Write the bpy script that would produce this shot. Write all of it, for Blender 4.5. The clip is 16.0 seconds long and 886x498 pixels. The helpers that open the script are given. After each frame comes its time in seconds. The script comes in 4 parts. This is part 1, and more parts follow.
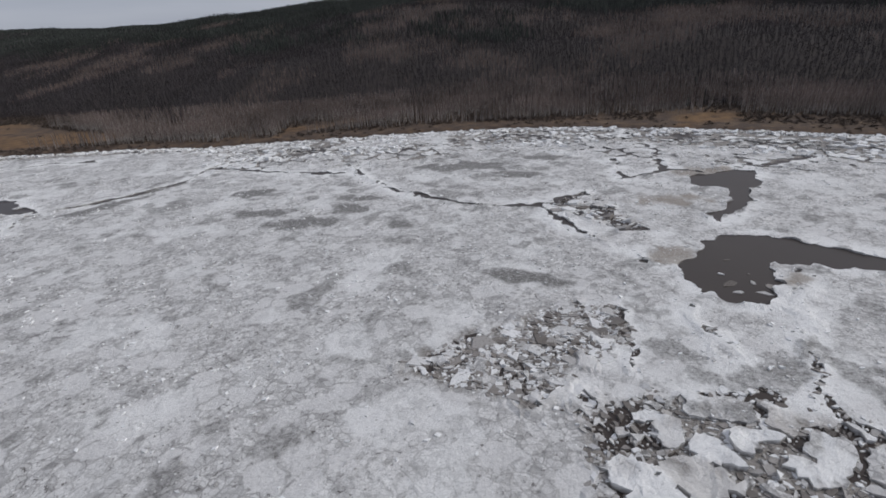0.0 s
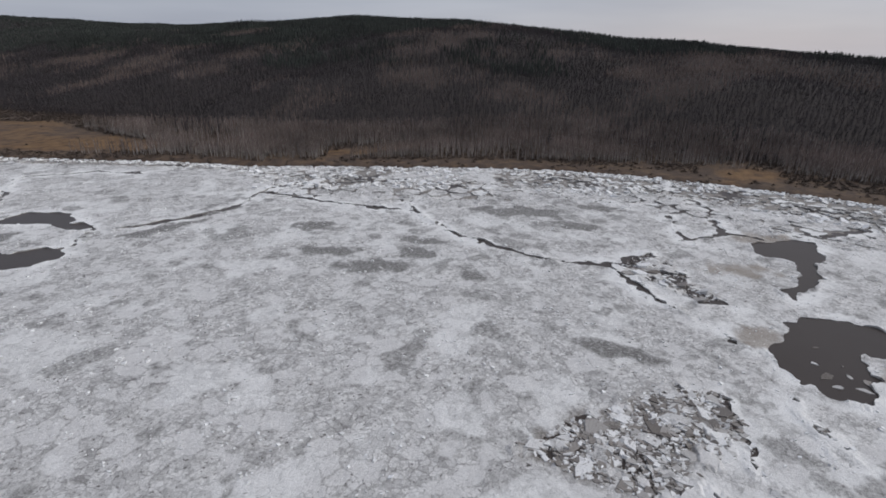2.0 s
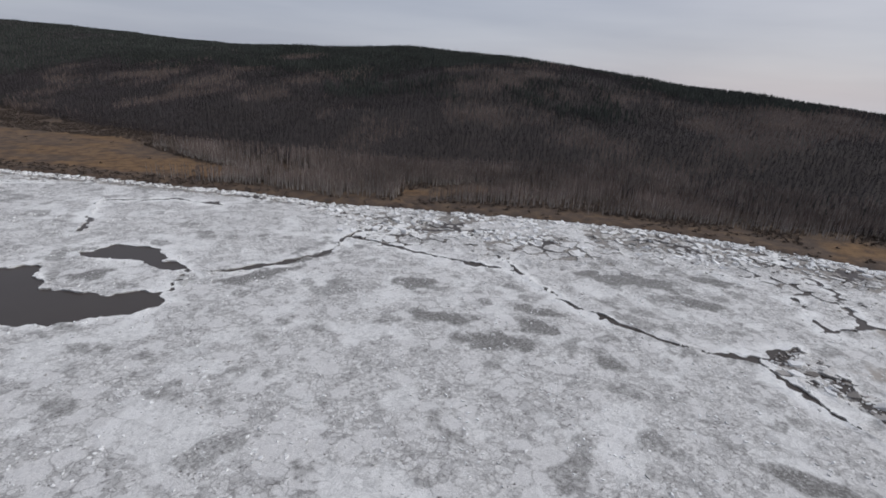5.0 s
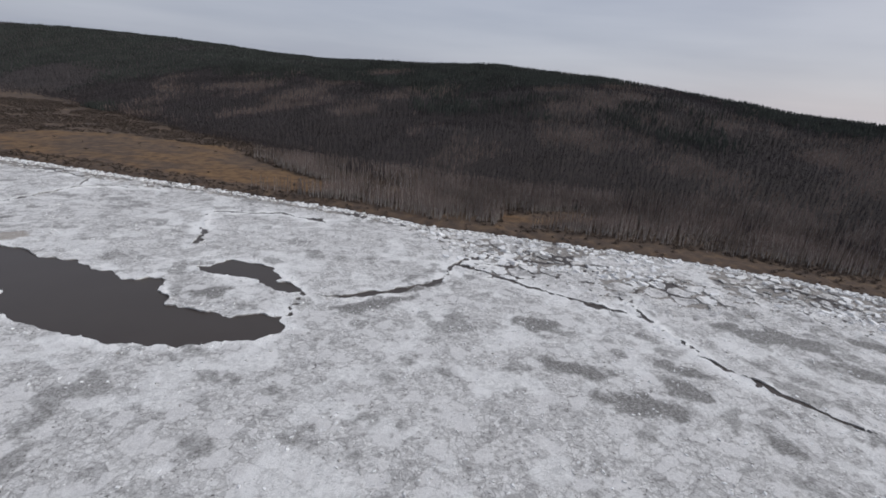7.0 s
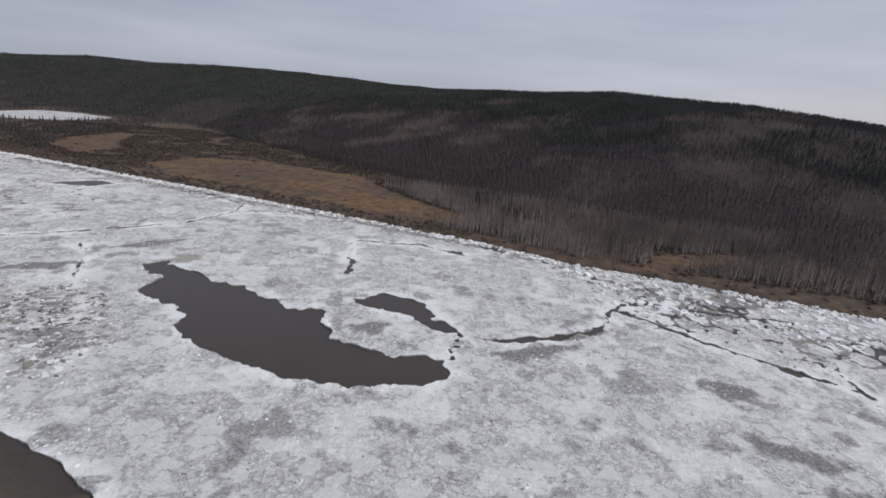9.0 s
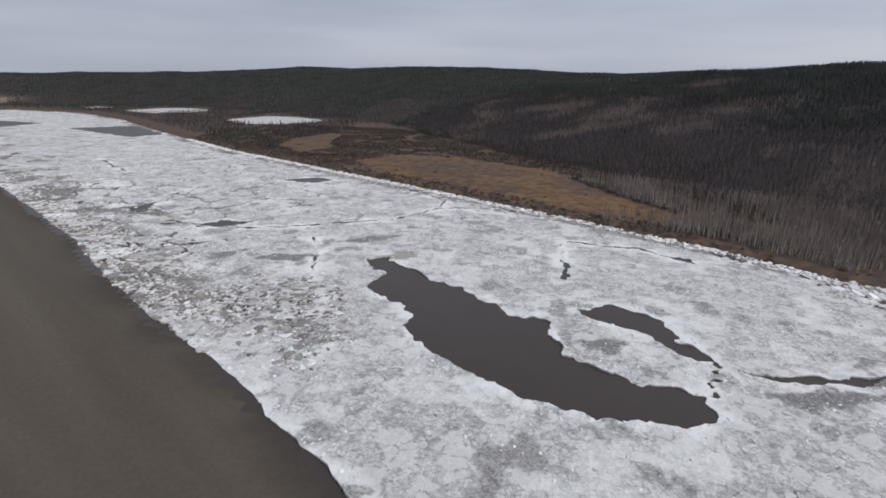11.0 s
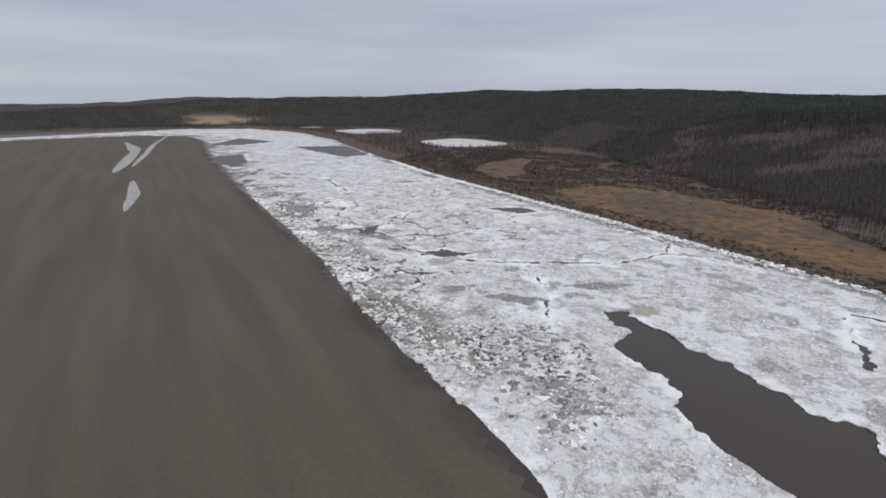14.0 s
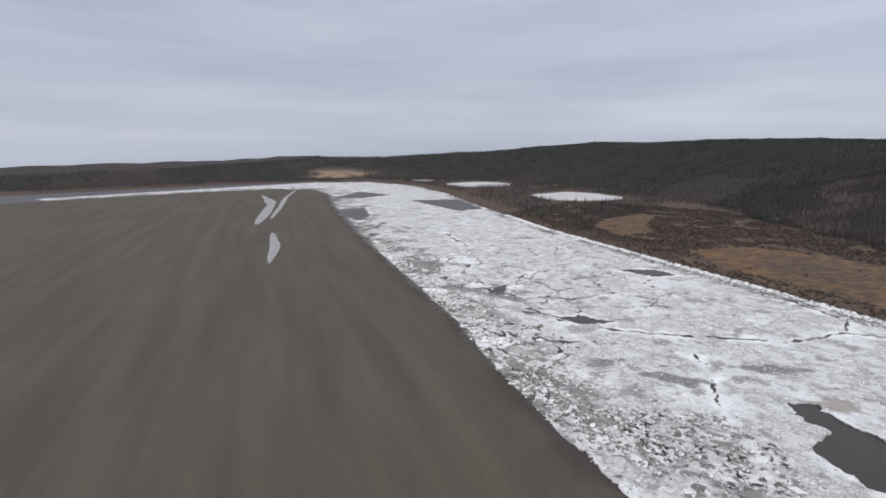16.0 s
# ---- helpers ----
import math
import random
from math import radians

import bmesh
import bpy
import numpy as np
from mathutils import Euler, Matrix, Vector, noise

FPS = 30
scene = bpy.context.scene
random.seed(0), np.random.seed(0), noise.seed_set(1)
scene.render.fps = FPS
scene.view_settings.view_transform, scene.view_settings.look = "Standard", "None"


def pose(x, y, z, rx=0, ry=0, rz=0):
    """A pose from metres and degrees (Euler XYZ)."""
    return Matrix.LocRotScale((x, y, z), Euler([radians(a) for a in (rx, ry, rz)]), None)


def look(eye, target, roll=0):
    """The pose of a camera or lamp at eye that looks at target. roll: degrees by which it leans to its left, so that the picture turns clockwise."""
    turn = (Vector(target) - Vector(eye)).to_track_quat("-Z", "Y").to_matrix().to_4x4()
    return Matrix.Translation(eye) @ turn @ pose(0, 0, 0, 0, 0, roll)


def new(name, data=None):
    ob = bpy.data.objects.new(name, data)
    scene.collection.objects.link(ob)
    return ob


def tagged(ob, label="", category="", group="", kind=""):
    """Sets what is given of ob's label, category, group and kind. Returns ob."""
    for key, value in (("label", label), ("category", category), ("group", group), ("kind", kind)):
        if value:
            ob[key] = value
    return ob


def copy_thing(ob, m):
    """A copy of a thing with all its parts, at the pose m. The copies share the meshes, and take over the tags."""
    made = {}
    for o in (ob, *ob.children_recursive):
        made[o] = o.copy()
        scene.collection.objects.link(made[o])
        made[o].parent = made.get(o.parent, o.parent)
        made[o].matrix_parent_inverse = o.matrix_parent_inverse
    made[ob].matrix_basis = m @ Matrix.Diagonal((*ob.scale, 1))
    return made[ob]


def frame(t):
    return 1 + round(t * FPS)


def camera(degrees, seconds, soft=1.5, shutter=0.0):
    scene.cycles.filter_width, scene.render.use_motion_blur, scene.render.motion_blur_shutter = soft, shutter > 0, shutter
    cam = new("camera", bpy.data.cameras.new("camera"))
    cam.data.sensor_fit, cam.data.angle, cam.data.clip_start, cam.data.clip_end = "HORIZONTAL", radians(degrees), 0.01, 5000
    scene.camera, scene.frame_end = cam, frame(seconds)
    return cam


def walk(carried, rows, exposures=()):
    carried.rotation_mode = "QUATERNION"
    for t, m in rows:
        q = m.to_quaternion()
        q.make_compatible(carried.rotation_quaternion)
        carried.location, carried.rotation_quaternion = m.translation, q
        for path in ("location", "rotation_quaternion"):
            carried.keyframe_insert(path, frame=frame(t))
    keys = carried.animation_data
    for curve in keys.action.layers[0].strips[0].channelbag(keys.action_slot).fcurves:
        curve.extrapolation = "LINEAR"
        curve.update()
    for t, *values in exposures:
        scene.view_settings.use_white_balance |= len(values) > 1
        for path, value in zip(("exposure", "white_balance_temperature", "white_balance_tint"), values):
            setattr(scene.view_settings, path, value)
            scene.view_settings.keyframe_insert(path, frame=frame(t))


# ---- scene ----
# ---------------------------------------------------------------- camera
cam = camera(82.1, 16.0, soft=1.7)
PATH = [
    (0, -80.54, -82.82, 147.30, 66.32, 3.57, -30.47),
    (0.5, -93.14, -72.72, 155.83, 66.41, 2.74, -30.46),
    (1, -105.57, -62.31, 163.96, 66.36, 2.05, -30.49),
    (1.5, -117.85, -51.80, 171.67, 66.63, 0.97, -30.08),
    (2, -129.97, -41.30, 178.97, 67.83, -0.61, -29.36),
    (2.5, -141.94, -30.51, 185.43, 69.45, -2.24, -28.47),
    (3, -153.52, -18.59, 190.64, 70.70, -3.18, -27.90),
    (3.5, -164.04, -4.83, 194.12, 71.19, -3.66, -27.28),
    (6, -206.46, 73.70, 199.98, 69.88, -3.94, -23.28),
    (6.5, -217.76, 87.63, 200.94, 70.45, -4.44, -20.58),
    (7, -230.31, 100.13, 201.97, 71.46, -5.22, -18.53),
    (7.5, -243.83, 111.00, 203.12, 72.80, -5.74, -16.82),
    (8, -257.55, 122.03, 203.43, 73.94, -5.67, -14.80),
    (10.5, -324.32, 178.09, 197.12, 72.56, -1.59, 6.56),
    (11, -339.45, 186.36, 197.49, 71.71, -0.91, 10.80),
    (11.5, -355.25, 192.87, 198.68, 71.28, -0.44, 14.99),
    (12, -371.00, 196.29, 201.17, 71.16, 0.03, 19.52),
    (12.5, -386.84, 197.29, 204.26, 71.44, -0.44, 23.47),
    (13, -403.02, 196.34, 208.01, 71.78, -0.74, 26.03),
    (13.5, -419.28, 194.73, 211.87, 72.14, -0.83, 26.35),
    (14, -435.62, 193.33, 215.36, 73.54, -0.69, 28.98),
    (14.5, -451.00, 191.04, 218.87, 75.11, -1.50, 32.63),
    (15, -464.41, 187.32, 222.46, 77.54, -1.55, 35.84),
    (15.5, -476.84, 182.97, 226.30, 78.93, -0.84, 38.18),
    (16, -489.07, 178.84, 230.17, 78.99, 0.14, 40.11),
]
walk(cam, [(t, pose(*r)) for t, *r in PATH], [(0.0, 0.08), (3.5, 0.17), (8.0, 0.26), (11.0, 0.36), (13.5, 0.46), (16.0, 0.60)])

# ---------------------------------------------------------------- world and light
world = bpy.data.worlds.new("overcast_sky")
scene.world = world
world.use_nodes = True
wt = world.node_tree
wt.nodes.clear()
w_out = wt.nodes.new("ShaderNodeOutputWorld")
w_bg = wt.nodes.new("ShaderNodeBackground")
w_sky = wt.nodes.new("ShaderNodeTexSky")
w_sky.sky_type, w_sky.sun_disc = "NISHITA", False
w_sky.sun_elevation, w_sky.sun_rotation = radians(28), radians(62)
w_co = wt.nodes.new("ShaderNodeTexCoord")
w_map = wt.nodes.new("ShaderNodeMapping")
w_map.inputs["Scale"].default_value = (1.2, 1.2, 9.0)
w_noise = wt.nodes.new("ShaderNodeTexNoise")
w_noise.inputs["Scale"].default_value = 1.6
w_noise.inputs["Detail"].default_value = 4.0
w_ramp = wt.nodes.new("ShaderNodeValToRGB")
w_ramp.color_ramp.elements[0].position, w_ramp.color_ramp.elements[1].position = 0.3, 0.72
w_ramp.color_ramp.elements[0].color = (4.1, 4.5, 5.6, 1)
w_ramp.color_ramp.elements[1].color = (5.45, 5.8, 6.8, 1)
w_mix = wt.nodes.new("ShaderNodeMix")
w_mix.data_type = "RGBA"
w_mix.inputs["Factor"].default_value = 0.93
wt.links.new(w_co.outputs["Generated"], w_map.inputs["Vector"])
wt.links.new(w_map.outputs["Vector"], w_noise.inputs["Vector"])
wt.links.new(w_noise.outputs["Fac"], w_ramp.inputs["Fac"])
wt.links.new(w_sky.outputs["Color"], w_mix.inputs["A"])
w_xyz = wt.nodes.new("ShaderNodeSeparateXYZ")
wt.links.new(w_co.outputs["Generated"], w_xyz.inputs["Vector"])
w_range = wt.nodes.new("ShaderNodeMapRange")
w_range.inputs["From Min"].default_value, w_range.inputs["From Max"].default_value = -0.9, 0.9
w_range.inputs["To Min"].default_value, w_range.inputs["To Max"].default_value = 0.75, 0.86
wt.links.new(w_xyz.outputs["X"], w_range.inputs["Value"])
w_glow = wt.nodes.new("ShaderNodeVectorMath")
w_glow.operation = "SCALE"
wt.links.new(w_ramp.outputs["Color"], w_glow.inputs["Vector"])
wt.links.new(w_range.outputs["Result"], w_glow.inputs["Scale"])
wt.links.new(w_glow.outputs["Vector"], w_mix.inputs["B"])
wt.links.new(w_mix.outputs["Result"], w_bg.inputs["Color"])
w_bg.inputs["Strength"].default_value = 0.088
wt.links.new(w_bg.outputs["Background"], w_out.inputs["Surface"])

sun_data = bpy.data.lights.new("sun", "SUN")
sun_data.energy, sun_data.angle, sun_data.color = 1.6, radians(25), (1.0, 0.97, 0.93)
sun = new("sun", sun_data)
sun.matrix_world = look((600, 0, 500), (0, 320, 0))

# ---------------------------------------------------------------- number helpers
rng = np.random.default_rng(7)
TABLE = rng.random((256, 256))


def smooth(v, a=0.0, b=1.0):
    v = np.clip((v - a) / (b - a), 0, 1)
    return v * v * (3 - 2 * v)


def vnoise(x, y, size, shift=0):
    """Smooth value noise from 0 to 1 with cells of that size."""
    x, y = x / size + 37.7 * shift, y / size + 11.3 * shift
    i, j = np.floor(x).astype(int), np.floor(y).astype(int)
    u, v = smooth(x - i), smooth(y - j)
    a, b = TABLE[i % 256, j % 256], TABLE[(i + 1) % 256, j % 256]
    c, d = TABLE[i % 256, (j + 1) % 256], TABLE[(i + 1) % 256, (j + 1) % 256]
    return (a * (1 - u) + b * u) * (1 - v) + (c * (1 - u) + d * u) * v


def fbm(x, y, size, octaves=3, shift=0):
    total, weight = 0, 0
    for k in range(octaves):
        total = total + vnoise(x, y, size / 2 ** k, shift + k) / 2 ** k
        weight += 1 / 2 ** k
    return total / weight


def line_distance(x, y, line):
    """Distance to a line of corners, and the side (positive on the right of its course)."""
    best, side = np.full(np.shape(x), 1e9), np.ones(np.shape(x))
    for (ax, ay), (bx, by) in zip(line, line[1:]):
        dx, dy = bx - ax, by - ay
        f = np.clip(((x - ax) * dx + (y - ay) * dy) / (dx * dx + dy * dy), 0, 1)
        d = np.hypot(x - ax - f * dx, y - ay - f * dy)
        near = d < best - 1e-6
        best = np.where(near, d, best)
        side = np.where(near, np.where(dx * (y - ay) - dy * (x - ax) < 0, 1.0, -1.0), side)
    return best, side


def signed(x, y, line):
    d, s = line_distance(x, y, line)
    return d * s


def ring_distance(x, y, ring):
    """Signed distance to a closed ring: negative inside."""
    closed = list(ring) + [ring[0]]
    d, _ = line_distance(x, y, closed)
    inside = np.zeros(np.shape(x), bool)
    for (ax, ay), (bx, by) in zip(closed, closed[1:]):
        if ay != by:
            inside ^= ((ay > y) != (by > y)) & (x < (bx - ax) * (y - ay) / (by - ay) + ax)
    return np.where(inside, -d, d)


def mesh_from(name, verts, faces, material, smooth_shade=False):
    """A mesh object from arrays of corners and of triangles or quads."""
    me = bpy.data.meshes.new(name)
    verts, faces = np.asarray(verts, np.float32), np.asarray(faces, np.int32)
    n = faces.shape[1]
    me.vertices.add(len(verts))
    me.vertices.foreach_set("co", verts.ravel())
    me.loops.add(faces.size)
    me.loops.foreach_set("vertex_index", faces.ravel())
    me.polygons.add(len(faces))
    me.polygons.foreach_set("loop_start", np.arange(len(faces), dtype=np.int32) * n)
    me.polygons.foreach_set("loop_total", np.full(len(faces), n, np.int32))
    me.polygons.foreach_set("use_smooth", np.full(len(faces), smooth_shade))
    me.materials.append(material)
    me.update()
    me.validate()
    return new(name, me)


def add_attribute(ob, name, values):
    at = ob.data.attributes.new(name, "FLOAT", "POINT")
    at.data.foreach_set("value", np.asarray(values, np.float32))


# ---------------------------------------------------------------- materials
def material(name, rough=0.9):
    m = bpy.data.materials.new(name)
    m.use_nodes = True
    b = m.node_tree.nodes["Principled BSDF"]
    b.inputs["Roughness"].default_value = rough
    return m, m.node_tree, b


def noise_node(nt, size, detail=4.0, rough=0.55, stretch=None):
    """Noise over world places with features of about that many metres."""
    geo = nt.nodes.new("ShaderNodeNewGeometry")
    n = nt.nodes.new("ShaderNodeTexNoise")
    n.inputs["Scale"].default_value = 1.0 / size
    n.inputs["Detail"].default_value = detail
    n.inputs["Roughness"].default_value = rough
    if stretch:
        mp = nt.nodes.new("ShaderNodeMapping")
        mp.vector_type = "TEXTURE"
        mp.inputs["Rotation"].default_value = (0, 0, radians(stretch[0]))
        mp.inputs["Scale"].default_value = stretch[1]
        nt.links.new(geo.outputs["Position"], mp.inputs["Vector"])
        nt.links.new(mp.outputs["Vector"], n.inputs["Vector"])
    else:
        nt.links.new(geo.outputs["Position"], n.inputs["Vector"])
    return n.outputs["Fac"]


def ramp(nt, fac, stops):
    r = nt.nodes.new("ShaderNodeValToRGB")
    while len(r.color_ramp.elements) < len(stops):
        r.color_ramp.elements.new(0.5)
    for e, (p, c) in zip(r.color_ramp.elements, stops):
        e.position, e.color = p, (c if len(c) == 4 else (*c, 1))
    nt.links.new(fac, r.inputs["Fac"])
    return r.outputs["Color"]


def mix(nt, fac, a, b, mode="MIX"):
    n = nt.nodes.new("ShaderNodeMix")
    n.data_type, n.blend_type = "RGBA", mode
    for sock, v in ((n.inputs["Factor"], fac), (n.inputs["A"], a), (n.inputs["B"], b)):
        if isinstance(v, bpy.types.NodeSocket):
            nt.links.new(v, sock)
        elif isinstance(v, tuple):
            sock.default_value = (*v, 1)
        else:
            sock.default_value = v
    return n.outputs["Result"]


def bump(nt, bsdf, fac, height, strength=0.6):
    b = nt.nodes.new("ShaderNodeBump")
    b.inputs["Distance"].default_value, b.inputs["Strength"].default_value = height, strength
    nt.links.new(fac, b.inputs["Height"])
    nt.links.new(b.outputs["Normal"], bsdf.inputs["Normal"])


def attribute(nt, name):
    a = nt.nodes.new("ShaderNodeAttribute")
    a.attribute_name = name
    return a.outputs["Fac"]


def plates(nt, size, warp):
    """Old plates of ice frozen together: the distance to their seams and a grey for each plate."""
    geo = nt.nodes.new("ShaderNodeNewGeometry")
    n = nt.nodes.new("ShaderNodeTexNoise")
    n.inputs["Scale"].default_value, n.inputs["Detail"].default_value = 1.0 / (size * 1.3), 4.0
    nt.links.new(geo.outputs["Position"], n.inputs["Vector"])
    shift = nt.nodes.new("ShaderNodeVectorMath")
    shift.operation = "MULTIPLY_ADD"
    nt.links.new(n.outputs["Color"], shift.inputs[0])
    shift.inputs[1].default_value = (warp, warp, 0)
    nt.links.new(geo.outputs["Position"], shift.inputs[2])
    flat = nt.nodes.new("ShaderNodeVectorMath")
    flat.operation = "MULTIPLY"
    nt.links.new(shift.outputs["Vector"], flat.inputs[0])
    flat.inputs[1].default_value = (1, 1, 0)
    out = []
    for feature, socket in (("DISTANCE_TO_EDGE", "Distance"), ("F1", "Color")):
        v = nt.nodes.new("ShaderNodeTexVoronoi")
        v.feature = feature
        v.inputs["Scale"].default_value = 1.0 / size
        nt.links.new(flat.outputs["Vector"], v.inputs["Vector"])
        out.append(v.outputs[socket])
    grey = nt.nodes.new("ShaderNodeSeparateColor")
    nt.links.new(out[1], grey.inputs["Color"])
    return out[0], grey.outputs["Red"]


def ice_colour(nt):
    """Old snowy ice: mottled crust, frozen-in plates with darker seams, clean plates and dark flecks of dirt."""
    coarse = noise_node(nt, 38, 6, 0.66)
    mid = noise_node(nt, 3.6, 7, 0.70)
    fine = noise_node(nt, 1.6, 5, 0.70)
    crust = ramp(nt, mid, [(0.38, (0.34, 0.335, 0.325)), (0.44, (0.55, 0.545, 0.535)), (0.495, (0.80, 0.795, 0.785)), (0.58, (0.93, 0.925, 0.91))])
    seam, grey = plates(nt, 7.5, 8.0)
    seam2, grey2 = plates(nt, 3.0, 3.2)
    seam3, grey3 = plates(nt, 13, 14.0)
    plate = ramp(nt, grey, [(0.0, (0.42, 0.415, 0.41)), (0.22, (0.62, 0.615, 0.61)), (0.5, (0.80, 0.795, 0.785)), (1.0, (0.90, 0.895, 0.88))])
    crumb = ramp(nt, grey2, [(0.0, (0.26, 0.255, 0.25)), (0.22, (0.52, 0.515, 0.51)), (0.5, (0.82, 0.82, 0.815)), (1.0, (0.92, 0.92, 0.915))])
    plate = mix(nt, 0.48, plate, crumb)
    plate = mix(nt, ramp(nt, seam, [(0.0, (0.6, 0.6, 0.6)), (0.05, (0, 0, 0))]), plate, (0.20, 0.19, 0.185))
    plate = mix(nt, ramp(nt, seam2, [(0.0, (0.42, 0.42, 0.42)), (0.08, (0, 0, 0))]), plate, (0.20, 0.195, 0.19))
    where = ramp(nt, coarse, [(0.36, (0.2, 0.2, 0.2)), (0.46, (0.7, 0.7, 0.7)), (0.56, (1.0, 1.0, 1.0))])
    col = mix(nt, where, crust, plate)
    grime = ramp(nt, noise_node(nt, 11, 6, 0.70), [(0.40, (1, 1, 1)), (0.52, (0.84, 0.835, 0.83)), (0.66, (0.60, 0.59, 0.58))])
    col = mix(nt, 0.42, col, grime, "MULTIPLY")
    flecks = ramp(nt, noise_node(nt, 2.1, 3, 0.62), [(0.345, (1, 1, 1)), (0.385, (0, 0, 0))])
    zone = ramp(nt, noise_node(nt, 26, 4, 0.65), [(0.36, (0.12, 0.12, 0.12)), (0.56, (1, 1, 1))])
    col = mix(nt, mix(nt, 1.0, flecks, zone, "MULTIPLY"), col, (0.15, 0.14, 0.132))
    clean = ramp(nt, grey3, [(0.70, (0, 0, 0)), (0.73, (0.72, 0.72, 0.72))])
    clean = mix(nt, 1.0, clean, ramp(nt, seam3, [(0.02, (0, 0, 0)), (0.07, (1, 1, 1))]), "MULTIPLY")
    col = mix(nt, clean, col, mix(nt, mid, (0.74, 0.735, 0.73), (0.90, 0.895, 0.885)))
    specks = ramp(nt, fine, [(0.28, (0.42, 0.41, 0.405)), (0.36, (0.82, 0.82, 0.82)), (0.45, (1.0, 1.0, 1.0))])
    col = mix(nt, 0.75, col, specks, "MULTIPLY")
    col = mix(nt, 1.0, col, (0.90, 0.888, 0.882), "MULTIPLY")
    return col, fine, mid


def ice_material():
    m, nt, b = material("snowy_ice", 0.8)
    col, fine, mid = ice_colour(nt)
    wet = ramp(nt, fine, [(0.3, (0.11, 0.104, 0.098)), (0.5, (0.20, 0.193, 0.185)), (0.64, (0.40, 0.39, 0.38))])
    ragged = nt.nodes.new("ShaderNodeMath")
    ragged.operation = "MULTIPLY_ADD"
    ragged.inputs[1].default_value, ragged.inputs[2].default_value = 2.6, -1.25
    nt.links.new(mid, ragged.inputs[0])
    share = nt.nodes.new("ShaderNodeMath")
    share.operation, share.use_clamp = "MULTIPLY_ADD", True
    nt.links.new(attribute(nt, "wet"), share.inputs[0])
    share.inputs[1].default_value = 1.35
    nt.links.new(ragged.outputs[0], share.inputs[2])
    gate = nt.nodes.new("ShaderNodeMath")
    gate.operation, gate.use_clamp = "MULTIPLY", True
    nt.links.new(share.outputs[0], gate.inputs[0])
    nt.links.new(ramp(nt, attribute(nt, "wet"), [(0.02, (0, 0, 0)), (0.3, (1, 1, 1))]), gate.inputs[1])
    fresh = ramp(nt, fine, [(0.26, (0.46, 0.455, 0.445)), (0.36, (0.82, 0.815, 0.80)), (0.46, (0.92, 0.915, 0.90))])
    col = mix(nt, attribute(nt, "rim"), col, fresh)
    col = mix(nt, gate.outputs[0], col, wet)
    col = mix(nt, attribute(nt, "silt"), col, mix(nt, fine, (0.20, 0.165, 0.135), (0.42, 0.37, 0.32)))
    nt.links.new(col, b.inputs["Base Color"])
    bump(nt, b, fine, 0.9, 0.8)
    return m


def block_material():
    """Loose blocks of ice: clean white, grey or silty, each its own."""
    m, nt, b = material("broken_ice", 0.75)
    geo = nt.nodes.new("ShaderNodeNewGeometry")
    info = nt.nodes.new("ShaderNodeObjectInfo")
    add = nt.nodes.new("ShaderNodeMath")
    add.operation = "ADD"
    nt.links.new(geo.outputs["Random Per Island"], add.inputs[0])
    nt.links.new(info.outputs["Random"], add.inputs[1])
    own_ = nt.nodes.new("ShaderNodeMath")
    own_.operation = "FRACT"
    nt.links.new(add.outputs[0], own_.inputs[0])
    tone = ramp(nt, own_.outputs[0], [(0.0, (0.14, 0.122, 0.108)), (0.32, (0.30, 0.275, 0.255)), (0.58, (0.54, 0.525, 0.51)), (0.85, (0.84, 0.835, 0.83))])
    fine = noise_node(nt, 0.9, 5, 0.7)
    col = mix(nt, 0.8, tone, ramp(nt, fine, [(0.3, (0.5, 0.5, 0.5)), (0.5, (1, 1, 1))]), "MULTIPLY")
    nt.links.new(col, b.inputs["Base Color"])
    bump(nt, b, fine, 0.4, 0.7)
    return m


def shore_block_material():
    m, nt, b = material("stranded_ice", 0.75)
    geo = nt.nodes.new("ShaderNodeNewGeometry")
    tone = ramp(nt, geo.outputs["Random Per Island"], [(0.0, (0.40, 0.38, 0.36)), (0.2, (0.72, 0.715, 0.71)), (0.6, (0.91, 0.905, 0.90))])
    nt.links.new(mix(nt, 0.6, tone, ramp(nt, noise_node(nt, 0.8, 4, 0.7), [(0.3, (0.6, 0.6, 0.6)), (0.5, (1, 1, 1))]), "MULTIPLY"), b.inputs["Base Color"])
    return m


def water_material():
    m, nt, b = material("muddy_water", 0.34)
    n = noise_node(nt, 40, 3)
    nt.links.new(mix(nt, n, (0.052, 0.041, 0.036), (0.068, 0.055, 0.048)), b.inputs["Base Color"])
    b.inputs["Specular IOR Level"].default_value = 0.22
    bump(nt, b, noise_node(nt, 1.6, 3), 0.05, 0.3)
    return m


